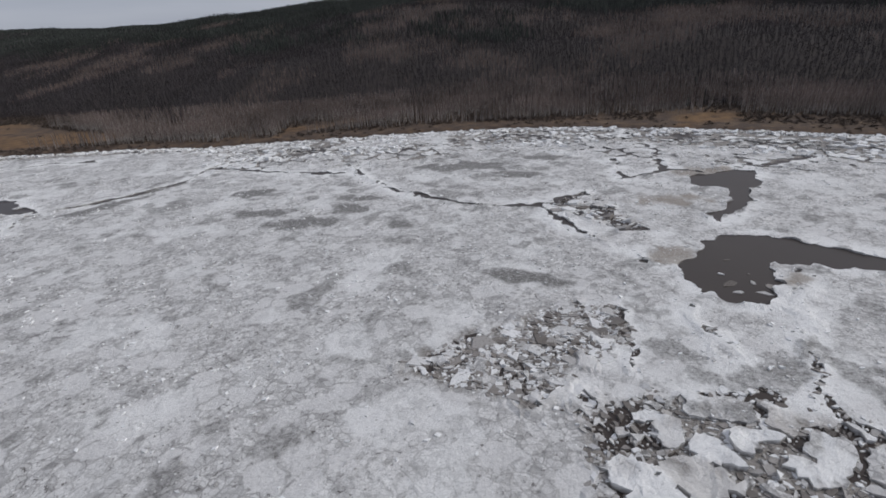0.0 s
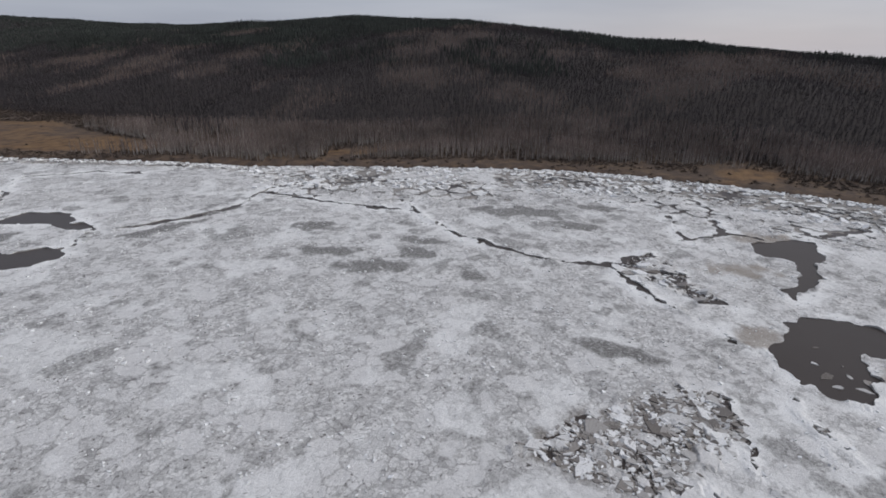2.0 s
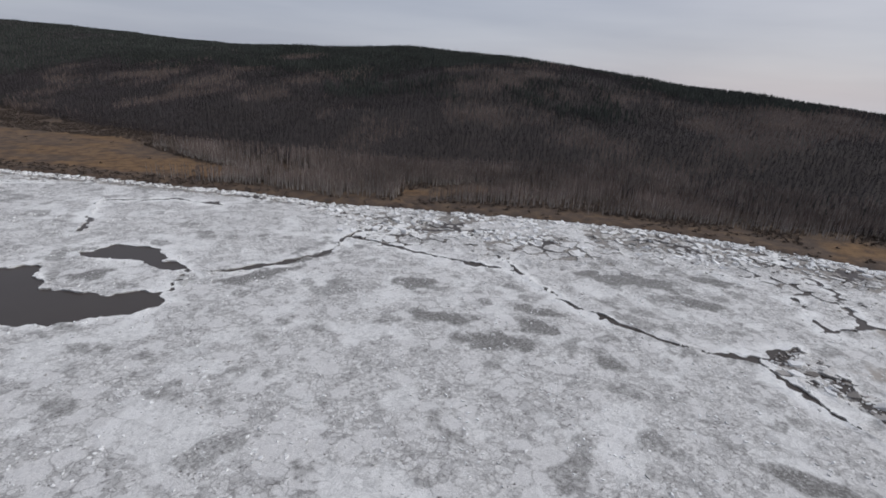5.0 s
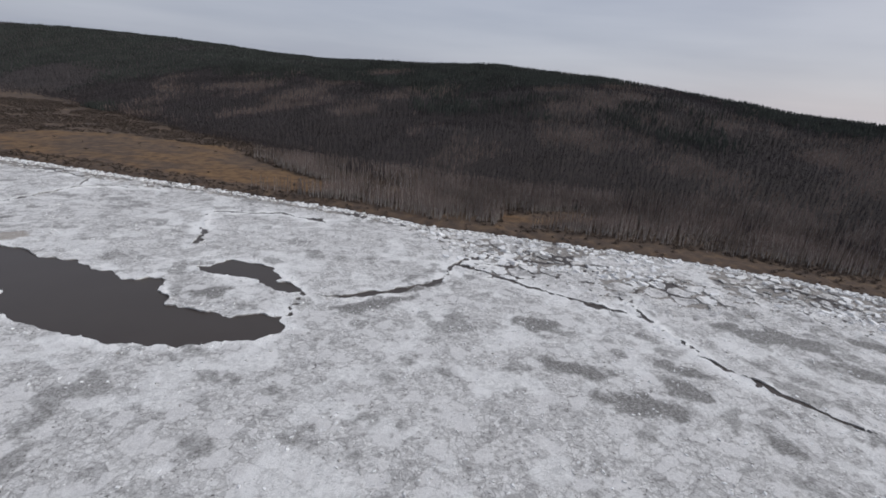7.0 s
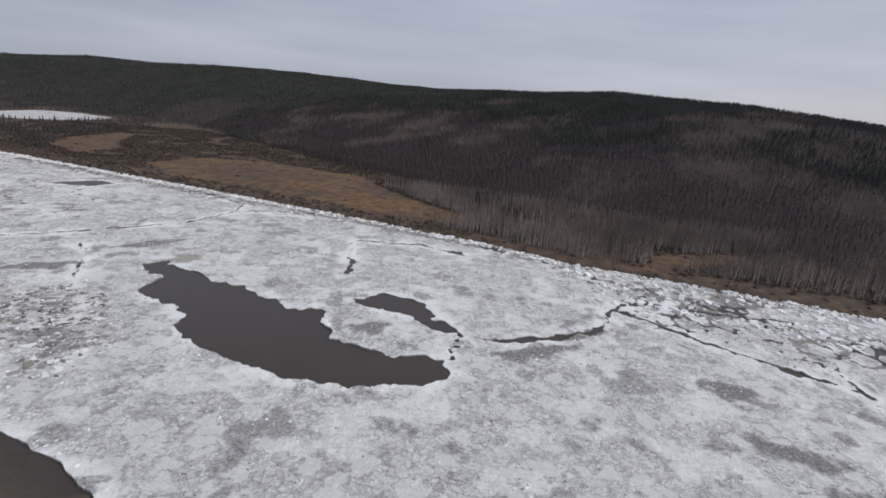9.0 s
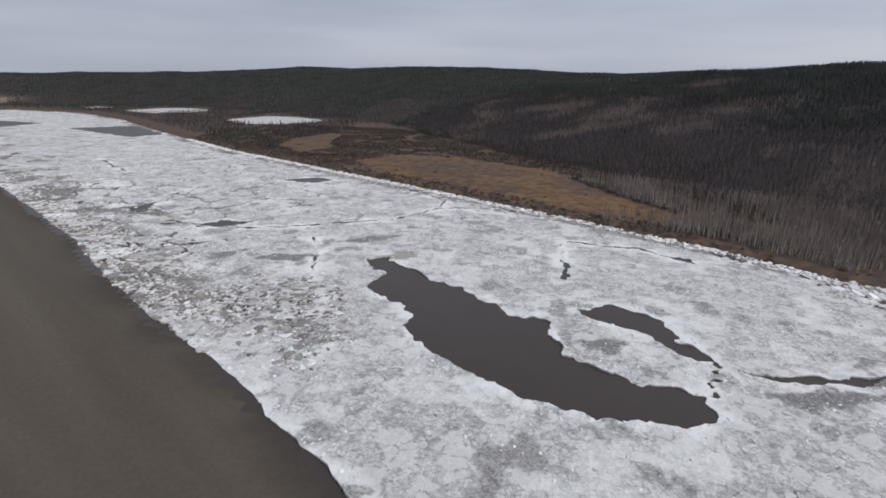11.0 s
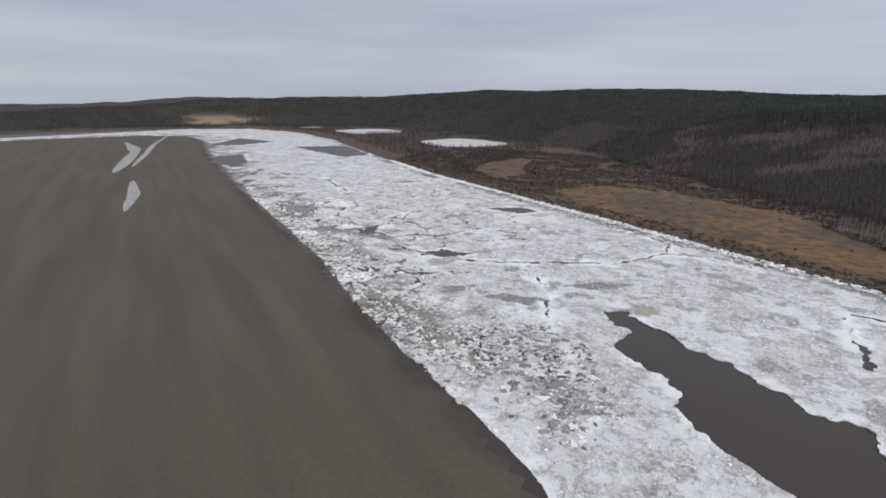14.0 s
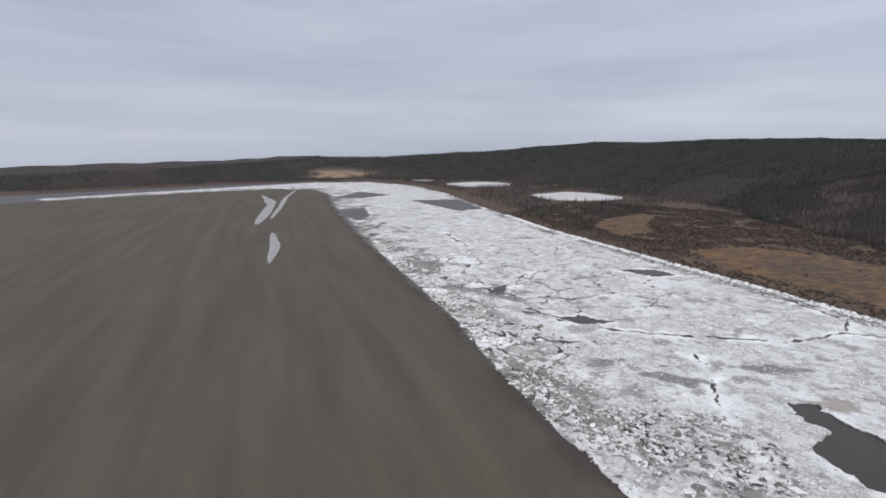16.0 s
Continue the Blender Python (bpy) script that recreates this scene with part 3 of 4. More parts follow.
def ice_sheet(x0, x1, y0, y1, cell, keep):
    """All the ice in a stretch of river as a net of faces cut along leads and cracks: places, faces, fields."""
    xs, ys = np.arange(x0, x1, cell), np.arange(y0, y1, cell)
    x, y = np.meshgrid(xs, ys, indexing="ij")
    r = np.random.default_rng(3)
    x = x + cell * 0.5 * (r.random(x.shape) - 0.5)
    y = y + cell * 0.5 * (r.random(x.shape) - 0.5)
    x, y = x.ravel(), y.ravel()
    use = (signed(x, y, FAR_SHORE) < cell * 2) & (signed(x, y, NEAR_SHORE) > -cell * 2)
    f = np.full(x.shape, -9.0)
    loose, who, slushy, solid = np.zeros(x.shape), np.zeros(x.shape), np.zeros(x.shape), np.full(x.shape, -9.0)
    f[use], loose[use], who[use], slushy[use], solid[use] = ice_field(x[use], y[use])
    grid = f.reshape(len(xs), len(ys))
    gxx, gyy = np.gradient(grid, cell)
    norm = np.hypot(gxx, gyy).ravel() + 1e-3
    i, j = np.meshgrid(np.arange(len(xs) - 1), np.arange(len(ys) - 1), indexing="ij")
    q = (i * len(ys) + j).ravel()
    quads = np.stack([q, q + len(ys), q + len(ys) + 1, q + 1], -1)
    cx, cy = x[quads].mean(1), y[quads].mean(1)
    ok = (f[quads].mean(1) > 0) & keep(cx, cy)
    filled = ~ok & (solid[quads].mean(1) > 0.5) & keep(cx, cy) & (fbm(cx, cy, 30, 3, 65) > 0.40)
    slush_quads, quads = quads[filled], quads[ok]
    used = np.zeros(x.shape, int)
    np.add.at(used, quads.ravel(), 1)
    rim = (used > 0) & (used < 4)
    step = np.clip(-f / norm, -0.55 * cell, 0.55 * cell)
    x = np.where(rim, x + step * (gxx.ravel() / norm), x)
    y = np.where(rim, y + step * (gyy.ravel() / norm), y)
    return x, y, quads, f, loose, who, slushy, slush_quads, solid


def components(quads):
    """A number for each face: faces that share an edge belong together."""
    edges = np.concatenate([quads[:, [k, (k + 1) % 4]] for k in range(4)])
    owner = np.tile(np.arange(len(quads)), 4)
    key = np.sort(edges, 1)
    key = key[:, 0].astype(np.int64) * 10 ** 8 + key[:, 1]
    order = np.argsort(key, kind="stable")
    same = key[order][1:] == key[order][:-1]
    a, b = owner[order][:-1][same], owner[order][1:][same]
    label = np.arange(len(quads))
    while True:
        low = np.minimum(label[a], label[b])
        fresh = label.copy()
        np.minimum.at(fresh, a, low)
        np.minimum.at(fresh, b, low)
        fresh = fresh[fresh]
        if (fresh == label).all():
            return label
        label = fresh


def slab(name, x, y, z, quads, wet, silt, rim):
    """A floe of ice: its top faces and walls down into the water."""
    edges = np.concatenate([quads[:, [k, (k + 1) % 4]] for k in range(4)])
    key = np.sort(edges, 1)
    key = key[:, 0].astype(np.int64) * 10 ** 8 + key[:, 1]
    _, inverse, count = np.unique(key, return_inverse=True, return_counts=True)
    border = edges[count[inverse] == 1]
    ids, flat = np.unique(quads, return_inverse=True)
    top = flat.reshape(quads.shape)
    n = len(ids)
    lut = np.zeros(ids.max() + 1, int)
    lut[ids] = np.arange(n)
    rim_ids = np.unique(border)
    low = np.zeros(ids.max() + 1, int)
    low[rim_ids] = n + np.arange(len(rim_ids))
    walls = np.stack([lut[border[:, 1]], lut[border[:, 0]], low[border[:, 0]], low[border[:, 1]]], -1)
    verts = np.concatenate([np.stack([x[ids], y[ids], z[ids]], -1), np.stack([x[rim_ids], y[rim_ids], np.full(len(rim_ids), -0.5)], -1)])
    ob = mesh_from(name, verts, np.concatenate([top, walls]), ICE)
    add_attribute(ob, "wet", np.concatenate([wet[ids], np.full(len(rim_ids), 0.6)]))
    add_attribute(ob, "rim", np.concatenate([rim[ids], np.zeros(len(rim_ids))]))
    add_attribute(ob, "silt", np.concatenate([silt[ids], np.full(len(rim_ids), 0.2)]))
    return ob


def build_ice(x0, x1, y0, y1, cell, keep, own):
    x, y, quads, f, loose, who, slushy, slush_quads, solid = ice_sheet(x0, x1, y0, y1, cell, keep)
    label = components(quads)
    piece = np.zeros(x.shape)
    piece[quads.ravel()] = np.repeat(TABLE.ravel()[label % 65536], 4)
    lumps = fbm(x, y, 7, 3, 60)
    z = 0.45 + 0.5 * piece * (1 + 1.2 * loose) + 0.9 * (lumps - 0.4) * (0.5 + 0.8 * loose)
    z += 1.1 * smooth(f, 7, 1) * smooth(fbm(x, y, 16, 3, 61), 0.42, 0.7)
    z += 0.5 * loose * (vnoise(x, y, 2.6, 62) - 0.4)
    z = np.where((slushy > 0.4) & (who < 0.6), 0.22 + 0.3 * (lumps - 0.3), z)
    z = np.maximum(z, 0.15)
    wet = np.maximum(0.72 * spots(x, y, STAINS), 0.7 * loose * (who < 0.3) * (TABLE.ravel()[(who * 60000).astype(int)] < 0.7))
    wet = np.maximum(wet, 0.42 * smooth(fbm(x, y, 22, 5, 63), 0.64, 0.71))
    wet = np.maximum(wet, 0.75 * slushy * (who < 0.6))
    rim = 0.78 * np.maximum(smooth(solid + 30 * (fbm(x, y, 13, 4, 66) - 0.5), 17, 1), 0.55 * smooth(fbm(x, y, 30, 5, 68), 0.57, 0.60)) * smooth(fbm(x, y, 30, 4, 67), 0.30, 0.50)
    names_, back, sizes_ = np.unique(label, return_inverse=True, return_counts=True)
    small = np.zeros(x.shape)
    small[quads.ravel()] = np.repeat((sizes_[back] < 2500) * (TABLE.ravel()[label % 65536] > 0.38), 4)
    rim = np.maximum(rim, 0.8 * small * smooth(fbm(x, y, 9, 3, 69), 0.30, 0.46))
    silt = np.clip(0.8 * spots(x, y, SILT) + 0.35 * loose * smooth(who, 0.55, 0.8) * (1 - slushy) + 0.45 * slushy * (who < 0.6), 0, 1)
    if len(slush_quads):
        low = 0.08 + 0.12 * lumps
        tagged(slab("frozen_slush", x, y, low, slush_quads, np.full(x.shape, 0.62), np.full(x.shape, 0.40), np.zeros(x.shape)), "grey frozen slush between the ice floes", "slush", kind="stuff")
    names, sizes = np.unique(label, return_counts=True)
    order = names[np.argsort(-sizes)]
    for k, name in enumerate(order[:own]):
        ob = slab("ice_floe", x, y, z, quads[label == name], wet, silt, rim)
        big = (label == name).sum() * cell * cell
        words = "vast snow-covered grey-white ice sheet on the river" if big > 20000 else "broad snowy ice floe between dark cracks" if big > 1500 else "small broken white ice floe in muddy water"
        tagged(ob, words, "ice floe", group="river ice floes")
        if big > 12000 and cell < 4:
            mine = quads[label == name]
            pr = np.random.default_rng(k + 5)
            mid = mine[pr.integers(0, len(mine), int(big / 26))]
            mx, my, mz = x[mid].mean(1), y[mid].mean(1), z[mid].mean(1)
            dense = pr.random(len(mx)) < smooth(fbm(mx, my, 24, 3, 64), 0.38, 0.66) + 0.5 * smooth(f[mid].mean(1), 9, 2)
            scatter("ice_lump", chunks, mx[dense], my[dense], mz[dense] - 0.1, 0.35 + 1.0 * pr.random(dense.sum()) ** 2.5, STRANDED, "countless small lumps frozen to the sheet", "").parent = ob
    rest = ~np.isin(label, order[:own])
    if rest.any():
        ob = slab("brash_ice", x, y, z, quads[rest], wet, silt, rim)
        tagged(ob, "countless small broken pieces of river ice", "broken ice", kind="stuff")


build_ice(-1420, 780, -330, 1680, 2.4, lambda cx, cy: cx > -1400, 290)
build_ice(-3600, -1380, 800, 2900, 11.0, lambda cx, cy: cx <= -1400, 40)

# loose blocks: broken fields, the fringe along the near bank, and the stranded ridge on the far bank
def block_places(x0, x1, y0, y1, step, seed):
    br = np.random.default_rng(seed)
    x, y = np.meshgrid(np.arange(x0, x1, step), np.arange(y0, y1, step), indexing="ij")
    x, y = (x + step * (br.random(x.shape) - 0.5)).ravel(), (y + step * (br.random(x.shape) - 0.5)).ravel()
    return x, y, br


for k, (size, gap, ring) in enumerate(RUBBLE):
    rx, ry = [p[0] for p in ring], [p[1] for p in ring]
    px, py, br = block_places(min(rx), max(rx), min(ry), max(ry), 1.9 if k == 0 else 2.5, 80 + k)
    ok = (ring_distance(px, py, ring) < -1) & (signed(px, py, NEAR_SHORE) > 2) & (br.random(len(px)) < (0.55 if k == 0 else 0.35) + 0.75 * fbm(px, py, 18, 2, 90))
    px, py = px[ok], py[ok]
    size_ = 0.6 + 1.7 * br.random(len(px)) ** 2 + np.where(br.random(len(px)) < (0.045 if k == 0 else 0.03), 1.5 + 4.0 * br.random(len(px)), 0)
    alone = np.argsort(-size_)[:110] if k < 2 else np.array([], int)
    for n_, i in enumerate(alone):
        v, f = plates_[n_ % 14]
        if n_ < 14:
            me_ob = mesh_from("ice_block", v, f, BLOCK)
        else:
            me_ob = new("ice_block", bpy.data.objects["ice_block"].data if n_ % 14 == 0 and k == 0 else me_first[n_ % 14])
        if n_ == 0:
            me_first = {}
        if n_ < 14:
            me_first[n_] = me_ob.data
        sc_ = size_[i]
        me_ob.matrix_basis = pose(px[i], py[i], 0.25, 9 * (br.random() - 0.5), 9 * (br.random() - 0.5), 360 * br.random()) @ Matrix.Diagonal((sc_, sc_, min(sc_, 2.2), 1))
        tagged(me_ob, "loose angular block of broken river ice", "ice block", group="broken ice field")
    rest = np.setdiff1d(np.arange(len(px)), alone)
    scatter("ice_rubble", plates_, px[rest], py[rest], np.full(len(rest), 0.2), size_[rest], BLOCK, "jumbled grey and white rubble of broken ice", "ice rubble")

# brash along the cracks of the broken sheet
px, py, br = block_places(0, 300, -190, 130, 1.9, 89)
in_crack = ice_field(px, py)[0]
ok = (in_crack < 0.9) & (in_crack > -2.6) & (ring_distance(px, py, BROKEN) < 60) & (br.random(len(px)) < 0.5 + 0.7 * fbm(px, py, 20, 2, 94))
scatter("crack_rubble", plates_, px[ok], py[ok], np.full(ok.sum(), 0.25), 0.5 + 2.0 * br.random(ok.sum()) ** 2.5, BLOCK, "crushed grey and white ice packed along the cracks", "ice rubble")

for n_, (ax, ay, size_) in enumerate([(190, 64, 4.2), (199, 56, 3.0), (196, 74, 2.2), (183, 55, 2.6), (208, 64, 1.6), (202, 48, 5.0), (193, 45, 3.6), (216, 83, 2.0)]):
    me_ob = new("ice_block", me_first[n_ % 14])
    me_ob.matrix_basis = pose(ax, ay, 0.05, 0, 0, 47 * n_) @ Matrix.Diagonal((size_, size_, 1.0, 1))
    tagged(me_ob, "flat block of ice adrift in the dark pool", "ice block", group="broken ice field")

px, py, br = block_places(-1400, -480, 480, 1080, 5.0, 86)
n_dist = signed(px, py, NEAR_SHORE)
ok = (n_dist > 1) & (n_dist < 130) & (br.random(len(px)) < smooth(n_dist, 135, 8) * (0.15 + 1.1 * smooth(fbm(px, py, 40, 3, 91), 0.36, 0.6)))
scatter("ice_fringe", plates_, px[ok], py[ok], np.full(ok.sum(), 0.35), 0.9 + 3.2 * br.random(ok.sum()) ** 2.2, BLOCK, "broken grey and white ice pushed along the sandy bank", "ice rubble")

px, py, br = block_places(-1500, 760, -60, 1720, 3.0, 87)
s_dist = signed(px, py, FAR_SHORE)
ok = (s_dist > -16) & (s_dist < 3) & (br.random(len(px)) < 0.95 * smooth(fbm(px, py, 30, 3, 92), 0.20, 0.52))
scatter("stranded_ice", chunks, px[ok], py[ok], np.full(ok.sum(), 0.4), 0.8 + 2.5 * br.random(ok.sum()) ** 2, STRANDED, "white ice blocks stranded along the far bank", "ice rubble")
px, py, br = block_places(-30, 760, -60, 1020, 7.0, 88)
s_dist = signed(px, py, FAR_SHORE)
ok = (s_dist > -120) & (s_dist < -8) & (br.random(len(px)) < 0.7 * smooth(fbm(px, py, 46, 3, 93), 0.38, 0.60))
scatter("drifted_plates", plates_, px[ok], py[ok], np.full(ok.sum(), 0.75), 1.5 + 4.5 * br.random(ok.sum()) ** 2, STRANDED, "white plates of ice crowded near the far bank", "ice rubble")

# snow-filled side channel on the sand bank
for line, wide in (([(-1950, 1010), (-2110, 1127), (-2500, 1400), (-2880, 1580)], 52), ([(-2035, 1110), (-2380, 1370), (-2686, 1590), (-3100, 1930)], 36), ([(-1420, 730), (-1560, 830), (-1760, 945)], 30)):
    lx = np.interp(np.arange(40) / 39, np.linspace(0, 1, len(line)), [p[0] for p in line])
    ly = np.interp(np.arange(40) / 39, np.linspace(0, 1, len(line)), [p[1] for p in line])
    w_ = wide * np.sin(np.pi * (np.arange(40) + 0.5) / 40) ** 0.5 * (0.7 + 0.6 * vnoise(lx, ly, 120, 4))
    left, right = np.stack([lx - 0.6 * w_, ly + 0.8 * w_, np.zeros(40)], -1), np.stack([lx + 0.6 * w_, ly - 0.8 * w_, np.zeros(40)], -1)
    hz = max(land(left[:, 0], left[:, 1])[0].max(), land(right[:, 0], right[:, 1])[0].max()) + 0.3
    left[:, 2] = right[:, 2] = hz
    low_l, low_r = left - (0, 0, 2.5), right - (0, 0, 2.5)
    v = np.concatenate([left, right, low_l, low_r])
    f = []
    for i in range(39):
        f += [(i, i + 40, i + 41, i + 1), (i + 80, i, i + 1, i + 81), (i + 40, i + 120, i + 121, i + 41)]
    channel = mesh_from("frozen_channel", v, f, ICE)
    add_attribute(channel, "wet", np.full(len(v), 0.42))
    tagged(channel, "snow-filled frozen side channel in the sand bank", "frozen channel", group="side channels")

for cx, cy, a, b, turn in LAKES:
    k = np.arange(48) / 48 * 2 * np.pi
    rr = 0.92 + 0.5 * (fbm(np.cos(k) * 3 + cx, np.sin(k) * 3 + cy, 1.8, 2, 3) - 0.5)
    u, v = a * rr * np.cos(k), b * rr * np.sin(k)
    px = cx + u * math.cos(radians(turn)) - v * math.sin(radians(turn))
    py = cy + u * math.sin(radians(turn)) + v * math.cos(radians(turn))
    zz = land(px, py)[0].max() + 0.4
    verts = np.concatenate([[(cx, cy, zz)], np.stack([px, py, np.full(48, zz)], -1), np.stack([px, py, np.full(48, zz - 3)], -1)])
    tri = [(0, 1 + i, 1 + (i + 1) % 48) for i in range(48)]
    tri += [(1 + i, 49 + i, 49 + (i + 1) % 48) for i in range(48)] + [(1 + i, 49 + (i + 1) % 48, 1 + (i + 1) % 48) for i in range(48)]
    lake = mesh_from("frozen_lake", verts, tri, ICE)
    tagged(lake, "frozen snow-covered lake among dark woods", "frozen lake", group="frozen lakes")

# ---------------------------------------------------------------- trees
def tri_blade(base, tip, width, r):
    """A thin three-cornered blade of twigs."""
    base, tip = np.array(base, float), np.array(tip, float)
    side = np.cross(tip - base, r.normal(size=3))
    side = side / (np.linalg.norm(side) + 1e-9) * width / 2
    return [base - side, base + side, tip]


def trunk_part(height, radius, bend, r):
    v, f = [], []
    for k, (zf, rf) in enumerate(((0, 1.0), (0.5, 0.62), (1.0, 0.12))):
        ox, oy = bend[0] * zf * zf, bend[1] * zf * zf
        for a in range(3):
            v.append((ox + radius * rf * math.cos(a * 2.09), oy + radius * rf * math.sin(a * 2.09), height * zf))
    for k in range(2):
        for a in range(3):
            p, q_ = k * 3 + a, k * 3 + (a + 1) % 3
            f += [(p, q_, q_ + 3), (p, q_ + 3, p + 3)]
    return np.array(v), np.array(f)


def bare_crown(height, spread, count, r, low=0.3, width=0.45, rise=0.10):
    v = []
    for k in range(count):
        zf = low + (0.97 - low) * (k + r.random()) / count
        a = r.random() * 6.283
        reach = spread * (1.15 - zf) * (0.6 + 0.6 * r.random())
        up = height * rise * (1 + r.random())
        v += tri_blade((0, 0, height * zf), (reach * math.cos(a), reach * math.sin(a), min(height * zf + up, height * 1.02)), width * (0.7 + 0.6 * r.random()), r)
    v = np.array(v)
    return v, np.arange(len(v)).reshape(-1, 3)


def conifer_crown(height, spread, r, tiers=5):
    v, f = [], []
    for k in range(tiers):
        zb, zt = height * (0.16 + 0.16 * k), height * (0.16 + 0.16 * k + 0.30)
        rad = spread * (1 - 0.82 * k / tiers)
        o = len(v)
        v.append((0, 0, min(zt, height)))
        for a in range(6):
            rr = rad * (0.65 + 0.6 * r.random())
            v.append((rr * math.cos(a * 1.047 + k), rr * math.sin(a * 1.047 + k), zb - 0.5 * r.random()))
        f += [(o, o + 1 + a, o + 1 + (a + 1) % 6) for a in range(6)]
    return np.array(v), np.array(f)


def join(parts):
    v, f, o = [], [], 0
    for a, b in parts:
        v.append(a)
        f.append(b + o)
        o += len(a)
    return np.concatenate(v), np.concatenate(f)


def places(x0, x1, y0, y1, step, seed):
    r = np.random.default_rng(seed)
    x, y = np.meshgrid(np.arange(x0, x1, step), np.arange(y0, y1, step), indexing="ij")
    x = (x + step * 0.95 * (r.random(x.shape) - 0.5)).ravel()
    y = y.ravel() + step * 0.95 * (r.random(x.size) - 0.5)
    return x, y, r.random(x.size)


def clear_of_lakes(x, y):
    ok = np.ones(x.shape, bool)
    for cx, cy, a, b, turn in LAKES:
        c, s = math.cos(radians(turn)), math.sin(radians(turn))
        ok &= np.hypot(((x - cx) * c + (y - cy) * s) / (a * 1.04), (-(x - cx) * s + (y - cy) * c) / (b * 1.04)) > 1
    return ok


def in_reeds(x, y):
    best = np.full(x.shape, 1e9)
    for bed in REED_BEDS:
        best = np.minimum(best, ring_distance(x, y, bed))
    return best


r = np.random.default_rng(11)
bare = [join([trunk_part(17, 0.18, r.normal(size=2) * 0.5, r), bare_crown(18, 5.4, 19, r, 0.30, 1.05, 0.05)]) for k in range(8)]
firs = [conifer_crown(19, 3.4, r) for k in range(6)]
far_bare = [bare_crown(19, 6.0, 8, r, 0.05, 2.0) for k in range(6)]
far_firs = [conifer_crown(18, 4.6, r, 3) for k in range(5)]
birch_trunks = [trunk_part(25, 0.42, r.normal(size=2) * 0.8, r) for k in range(8)]
birch_crowns = [bare_crown(25, 4.6, 26, r, 0.30, 0.42) for k in range(8)]
bushes = [bare_crown(3.0, 6.4, 26, r, 0.02, 0.6) for k in range(6)]

# woods on the near slopes
tx, ty, chance = places(-1150, 1900, 200, 2700, 8.2, 21)
tz, ts, tn, td = land(tx, ty)
conif = fbm(tx, ty, 260, 4, 70) + 0.35 * smooth(td, 350, 900) - 0.22
open_ = in_reeds(tx, ty)
keep = (ts > 60) & (td > -60) & (td < 1560) & (open_ > 8) & (np.hypot(tx + 200, ty) + 260 * (chance - 0.5) < 2700) & (tx > -1000 - 260 * (chance - 0.5))
green = keep & (conif + 0.25 * (chance - 0.5) > 0.535)
brown = keep & ~green
pale = brown & (fbm(tx, ty, 150, 4, 74) + 0.22 * (chance - 0.5) - 0.12 * smooth(td, 300, 120) > 0.575)
brown &= ~pale
scatter("pale_woods", bare, tx[pale], ty[pale], tz[pale] - 0.2, 0.75 + 0.4 * r.random(pale.sum()), TWIGS, "patches of paler leafless birch on the hillside", "woods")
scatter("hillside_woods", bare, tx[brown], ty[brown], tz[brown] - 0.2, 0.75 + 0.4 * r.random(brown.sum()), DARK_TWIGS, "dense leafless dark brown woods on the hillside", "woods")
scatter("conifer_woods", firs, tx[green], ty[green], tz[green] - 0.2, 0.55 + 0.75 * r.random(green.sum()), NEEDLES, "dark green conifers among leafless woods on the hilltop", "woods")

# woods farther away, with larger clumps
fx, fy, chance = places(-4700, 1500, 600, 4600, 13.5, 22)
fz, fs, fn, fd = land(fx, fy)
conif = fbm(fx, fy, 420, 4, 71) + 0.25 * smooth(fd, 100, 700)
away = (np.hypot(fx + 200, fy) > 2640) | (fx < -940)
keep = away & ((fd > -80) | ((fx < -1050) & (fs > 70) & (fbm(fx, fy, 130, 3, 75) + 0.2 * (chance - 0.5) > 0.40))) & (fs > 30) & clear_of_lakes(fx, fy) & (in_reeds(fx, fy) > 10) & (np.hypot(fx + 3950, fy - 2900) > 230)
green = keep & (conif + 0.2 * (chance - 0.5) - 0.16 * smooth(fd, 20, -120) > 0.52)
brown = keep & ~green
scatter("distant_woods", far_bare, fx[brown], fy[brown], fz[brown] - 0.5, 0.7 + 0.5 * r.random(brown.sum()), DARK_TWIGS, "far leafless brown woods", "woods")
scatter("distant_conifers", far_firs, fx[green], fy[green], fz[green] - 0.5, 0.7 + 0.5 * r.random(green.sum()), NEEDLES, "far dark green conifer woods", "woods")

# birches along the bank
bx, by, chance = places(-330, 1150, 100, 1400, 5.4, 23)
bz, bs, bn, bd = land(bx, by)
thick = fbm(bx, by, 90, 3, 72)
start = np.interp(bx, [-300, 150, 450, 640], [30, 42, 62, 105]) + 26 * (fbm(bx, by, 40, 3, 77) - 0.5)
keep = (bs > start) & (bd < 170) & (bs < 300) & (in_reeds(bx, by) > 4) & (chance < 0.2 + 0.9 * smooth(thick, 0.3, 0.55)) & (bx > -300 + 100 * thick)
size = 0.75 + 0.4 * r.random(keep.sum())
bx, by, bz, bs = bx[keep], by[keep], bz[keep], bs[keep]
front = np.argsort(bs + 0.15 * np.abs(bx - 200))
own, rest = front[:300], front[300:]
scatter("birch_trunks", birch_trunks, bx[rest], by[rest], bz[rest] - 0.2, size[rest], BIRCH_BARK, "pale birch trunks of the riverside grove", "birch grove")
scatter("birch_twigs", birch_crowns, bx[rest], by[rest], bz[rest] - 0.2, size[rest], TWIGS, "leafless brown twigs of the riverside birches", "birch grove")
birches = []
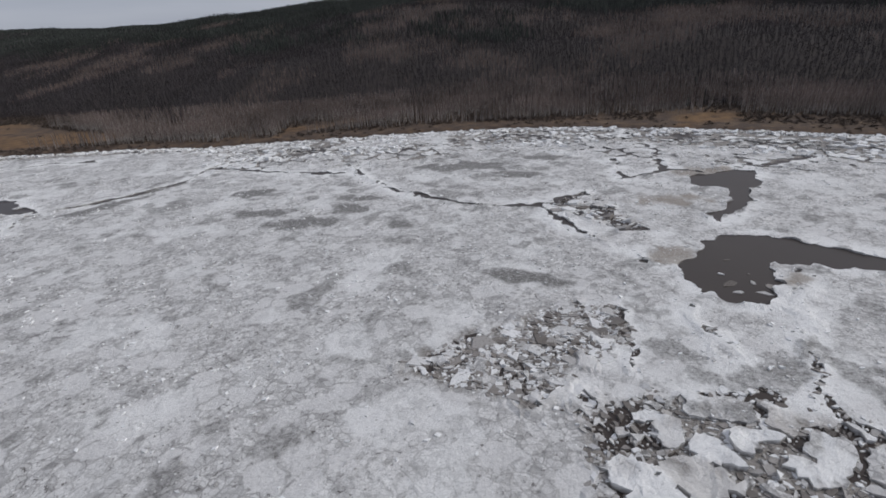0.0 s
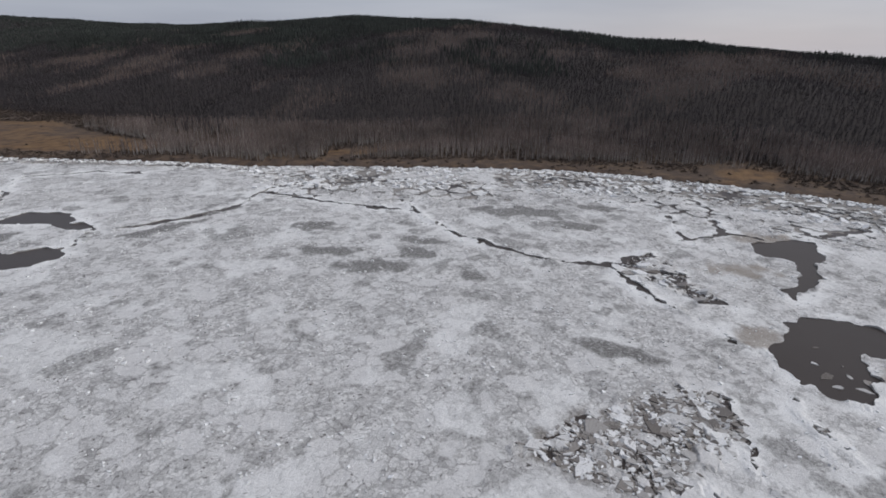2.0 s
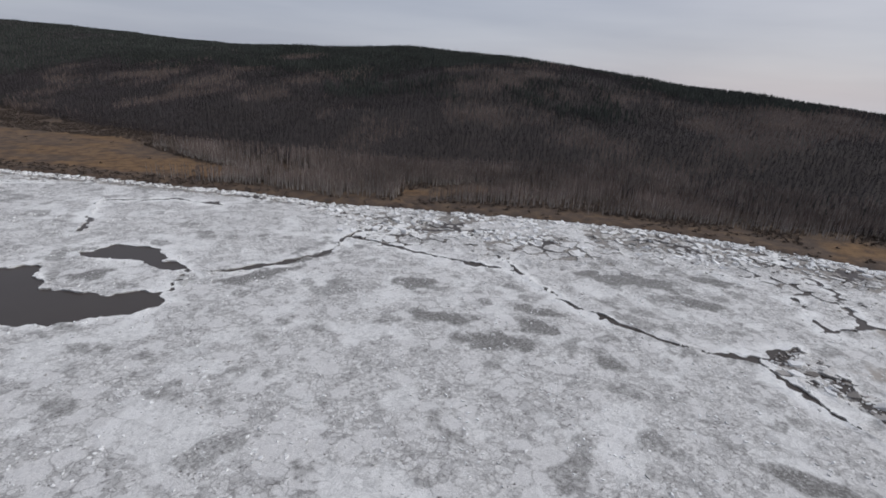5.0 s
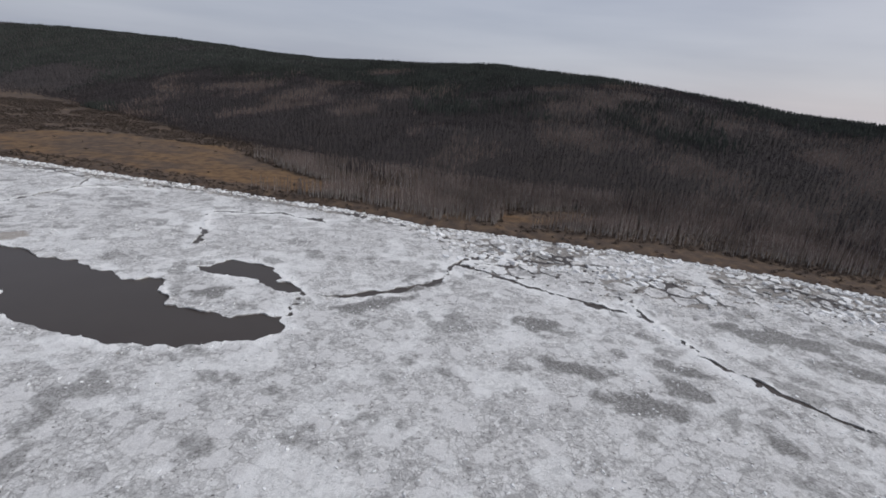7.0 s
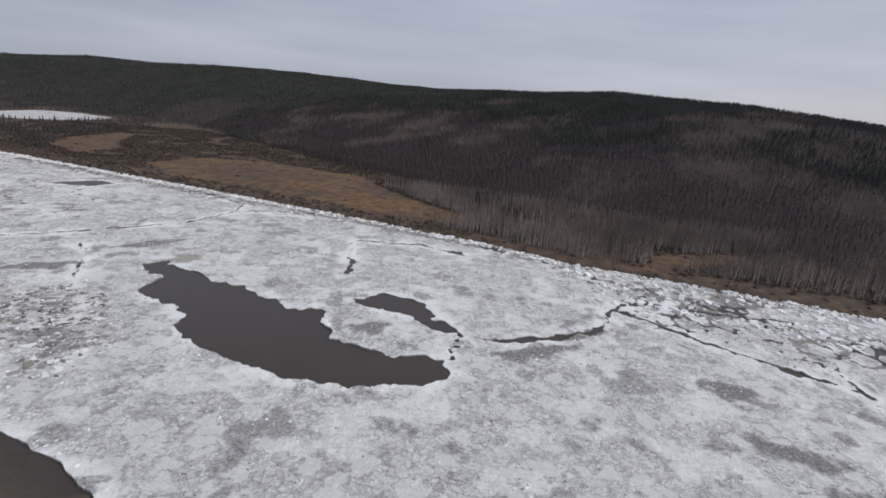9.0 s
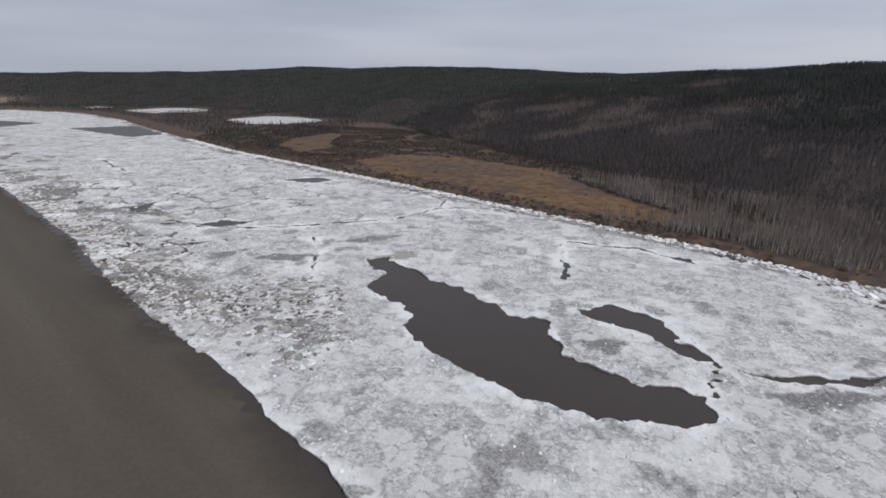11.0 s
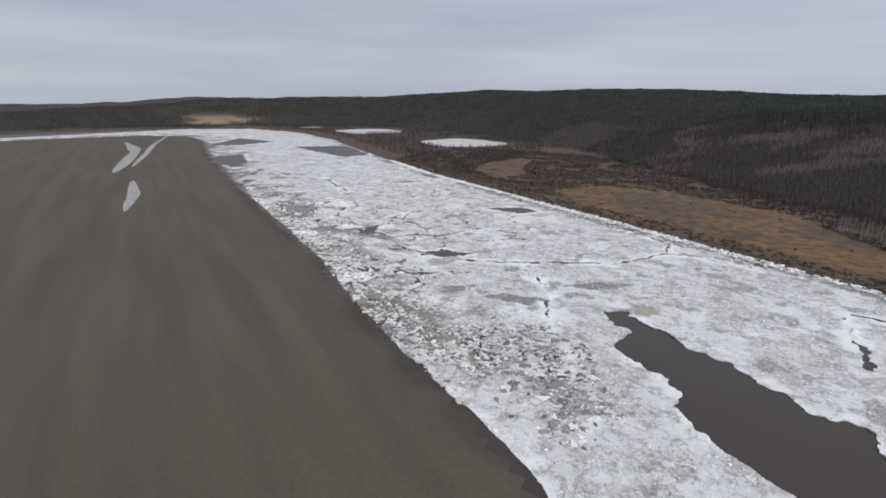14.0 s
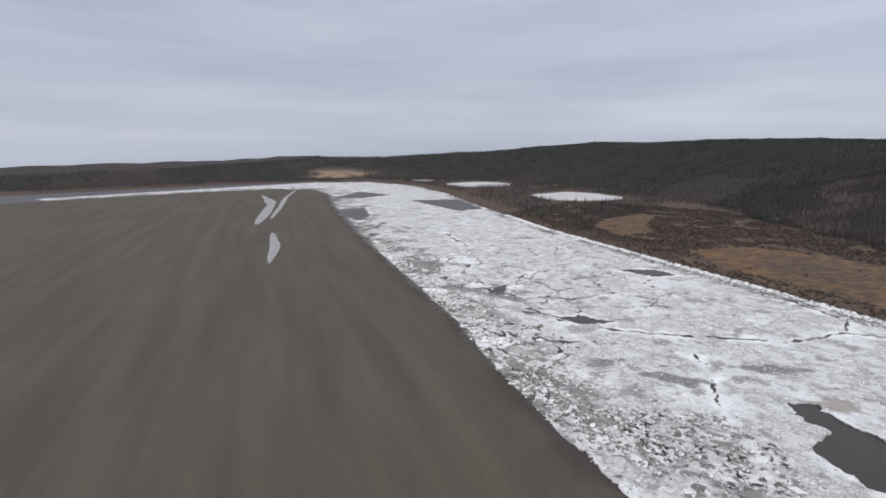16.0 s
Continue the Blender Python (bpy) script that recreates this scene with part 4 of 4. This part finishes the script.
for k in range(6):
    tree = new("birch_tree")
    t_ob = mesh_from("trunk", *birch_trunks[k], BIRCH_BARK)
    c_ob = mesh_from("crown", *birch_crowns[k], TWIGS)
    t_ob.parent = c_ob.parent = tree
    tagged(t_ob, "pale slender birch trunk")
    tagged(c_ob, "leafless brown twigs")
    tagged(tree, "tall leafless birch on the river bank", "tree", group="bank birches")
    birches.append(tree)
for k, i in enumerate(own):
    m = pose(bx[i], by[i], bz[i] - 0.2, 0, 0, 360 * TABLE[k % 256, 5]) @ Matrix.Scale(size[i], 4)
    if k < 6:
        birches[k].matrix_basis = m
    else:
        t = copy_thing(birches[k % 6], m)
        t.scale = (size[i],) * 3

# bushes on the flood plain and the bank
sx, sy, chance = places(-1500, 900, 0, 2300, 7.5, 24)
sz, ss, sn, sd = land(sx, sy)
open_ = in_reeds(sx, sy)
keep = (ss > 5) & (sd < 20) & clear_of_lakes(sx, sy) & ((open_ > -8) | (chance < 0.012)) & (((open_ > 0) & (ss > 45) & (fbm(sx, sy, 60, 3, 73) > 0.36)) | ((ss < 44) & (chance < 0.10 + 0.45 * smooth(-sx, 20, 120))) | (chance < 0.004 + 0.35 * (fbm((0.84 * sx - 0.54 * sy) / 3, 0.54 * sx + 0.84 * sy, 40, 3, 76) > 0.58)))
scatter("bushes", bushes, sx[keep], sy[keep], sz[keep] - 0.2, 0.5 + 0.9 * r.random(keep.sum()), SHRUB, "low leafless brown willow bushes on the flood plain", "bushes")


# lone conifers on the shore of the nearer lake
spruces = []
for k in range(4):
    tree = new("spruce_tree")
    t_ob = mesh_from("trunk", *trunk_part(6, 0.3, (0, 0), r), DARK_TWIGS)
    c_ob = mesh_from("crown", *conifer_crown(19, 3.0 + 0.4 * k, r, 6), NEEDLES)
    t_ob.parent = c_ob.parent = tree
    tagged(c_ob, "dark green needles")
    tagged(tree, "dark green spruce beside the frozen lake", "tree", group="lakeside spruces")
    spruces.append(tree)
lake_x, lake_y, lake_a, lake_b, lake_turn = LAKES[0]
for k in range(30):
    a_ = radians(205 + 118 * (k + 0.9 * TABLE[k, 40]) / 30)
    u, v = lake_a * 1.06 * math.cos(a_), lake_b * (1.05 + 0.16 * TABLE[k, 41]) * math.sin(a_)
    px, py = lake_x + u * math.cos(radians(lake_turn)) - v * math.sin(radians(lake_turn)), lake_y + u * math.sin(radians(lake_turn)) + v * math.cos(radians(lake_turn))
    pz = float(land(np.array([px]), np.array([py]))[0][0])
    size_ = 0.6 + 0.7 * TABLE[k, 42]
    m = pose(px, py, pz - 0.2, 0, 0, 360 * TABLE[k, 43])
    t = spruces[k] if k < 4 else copy_thing(spruces[k % 4], m)
    t.matrix_basis = m @ Matrix.Scale(size_, 4)
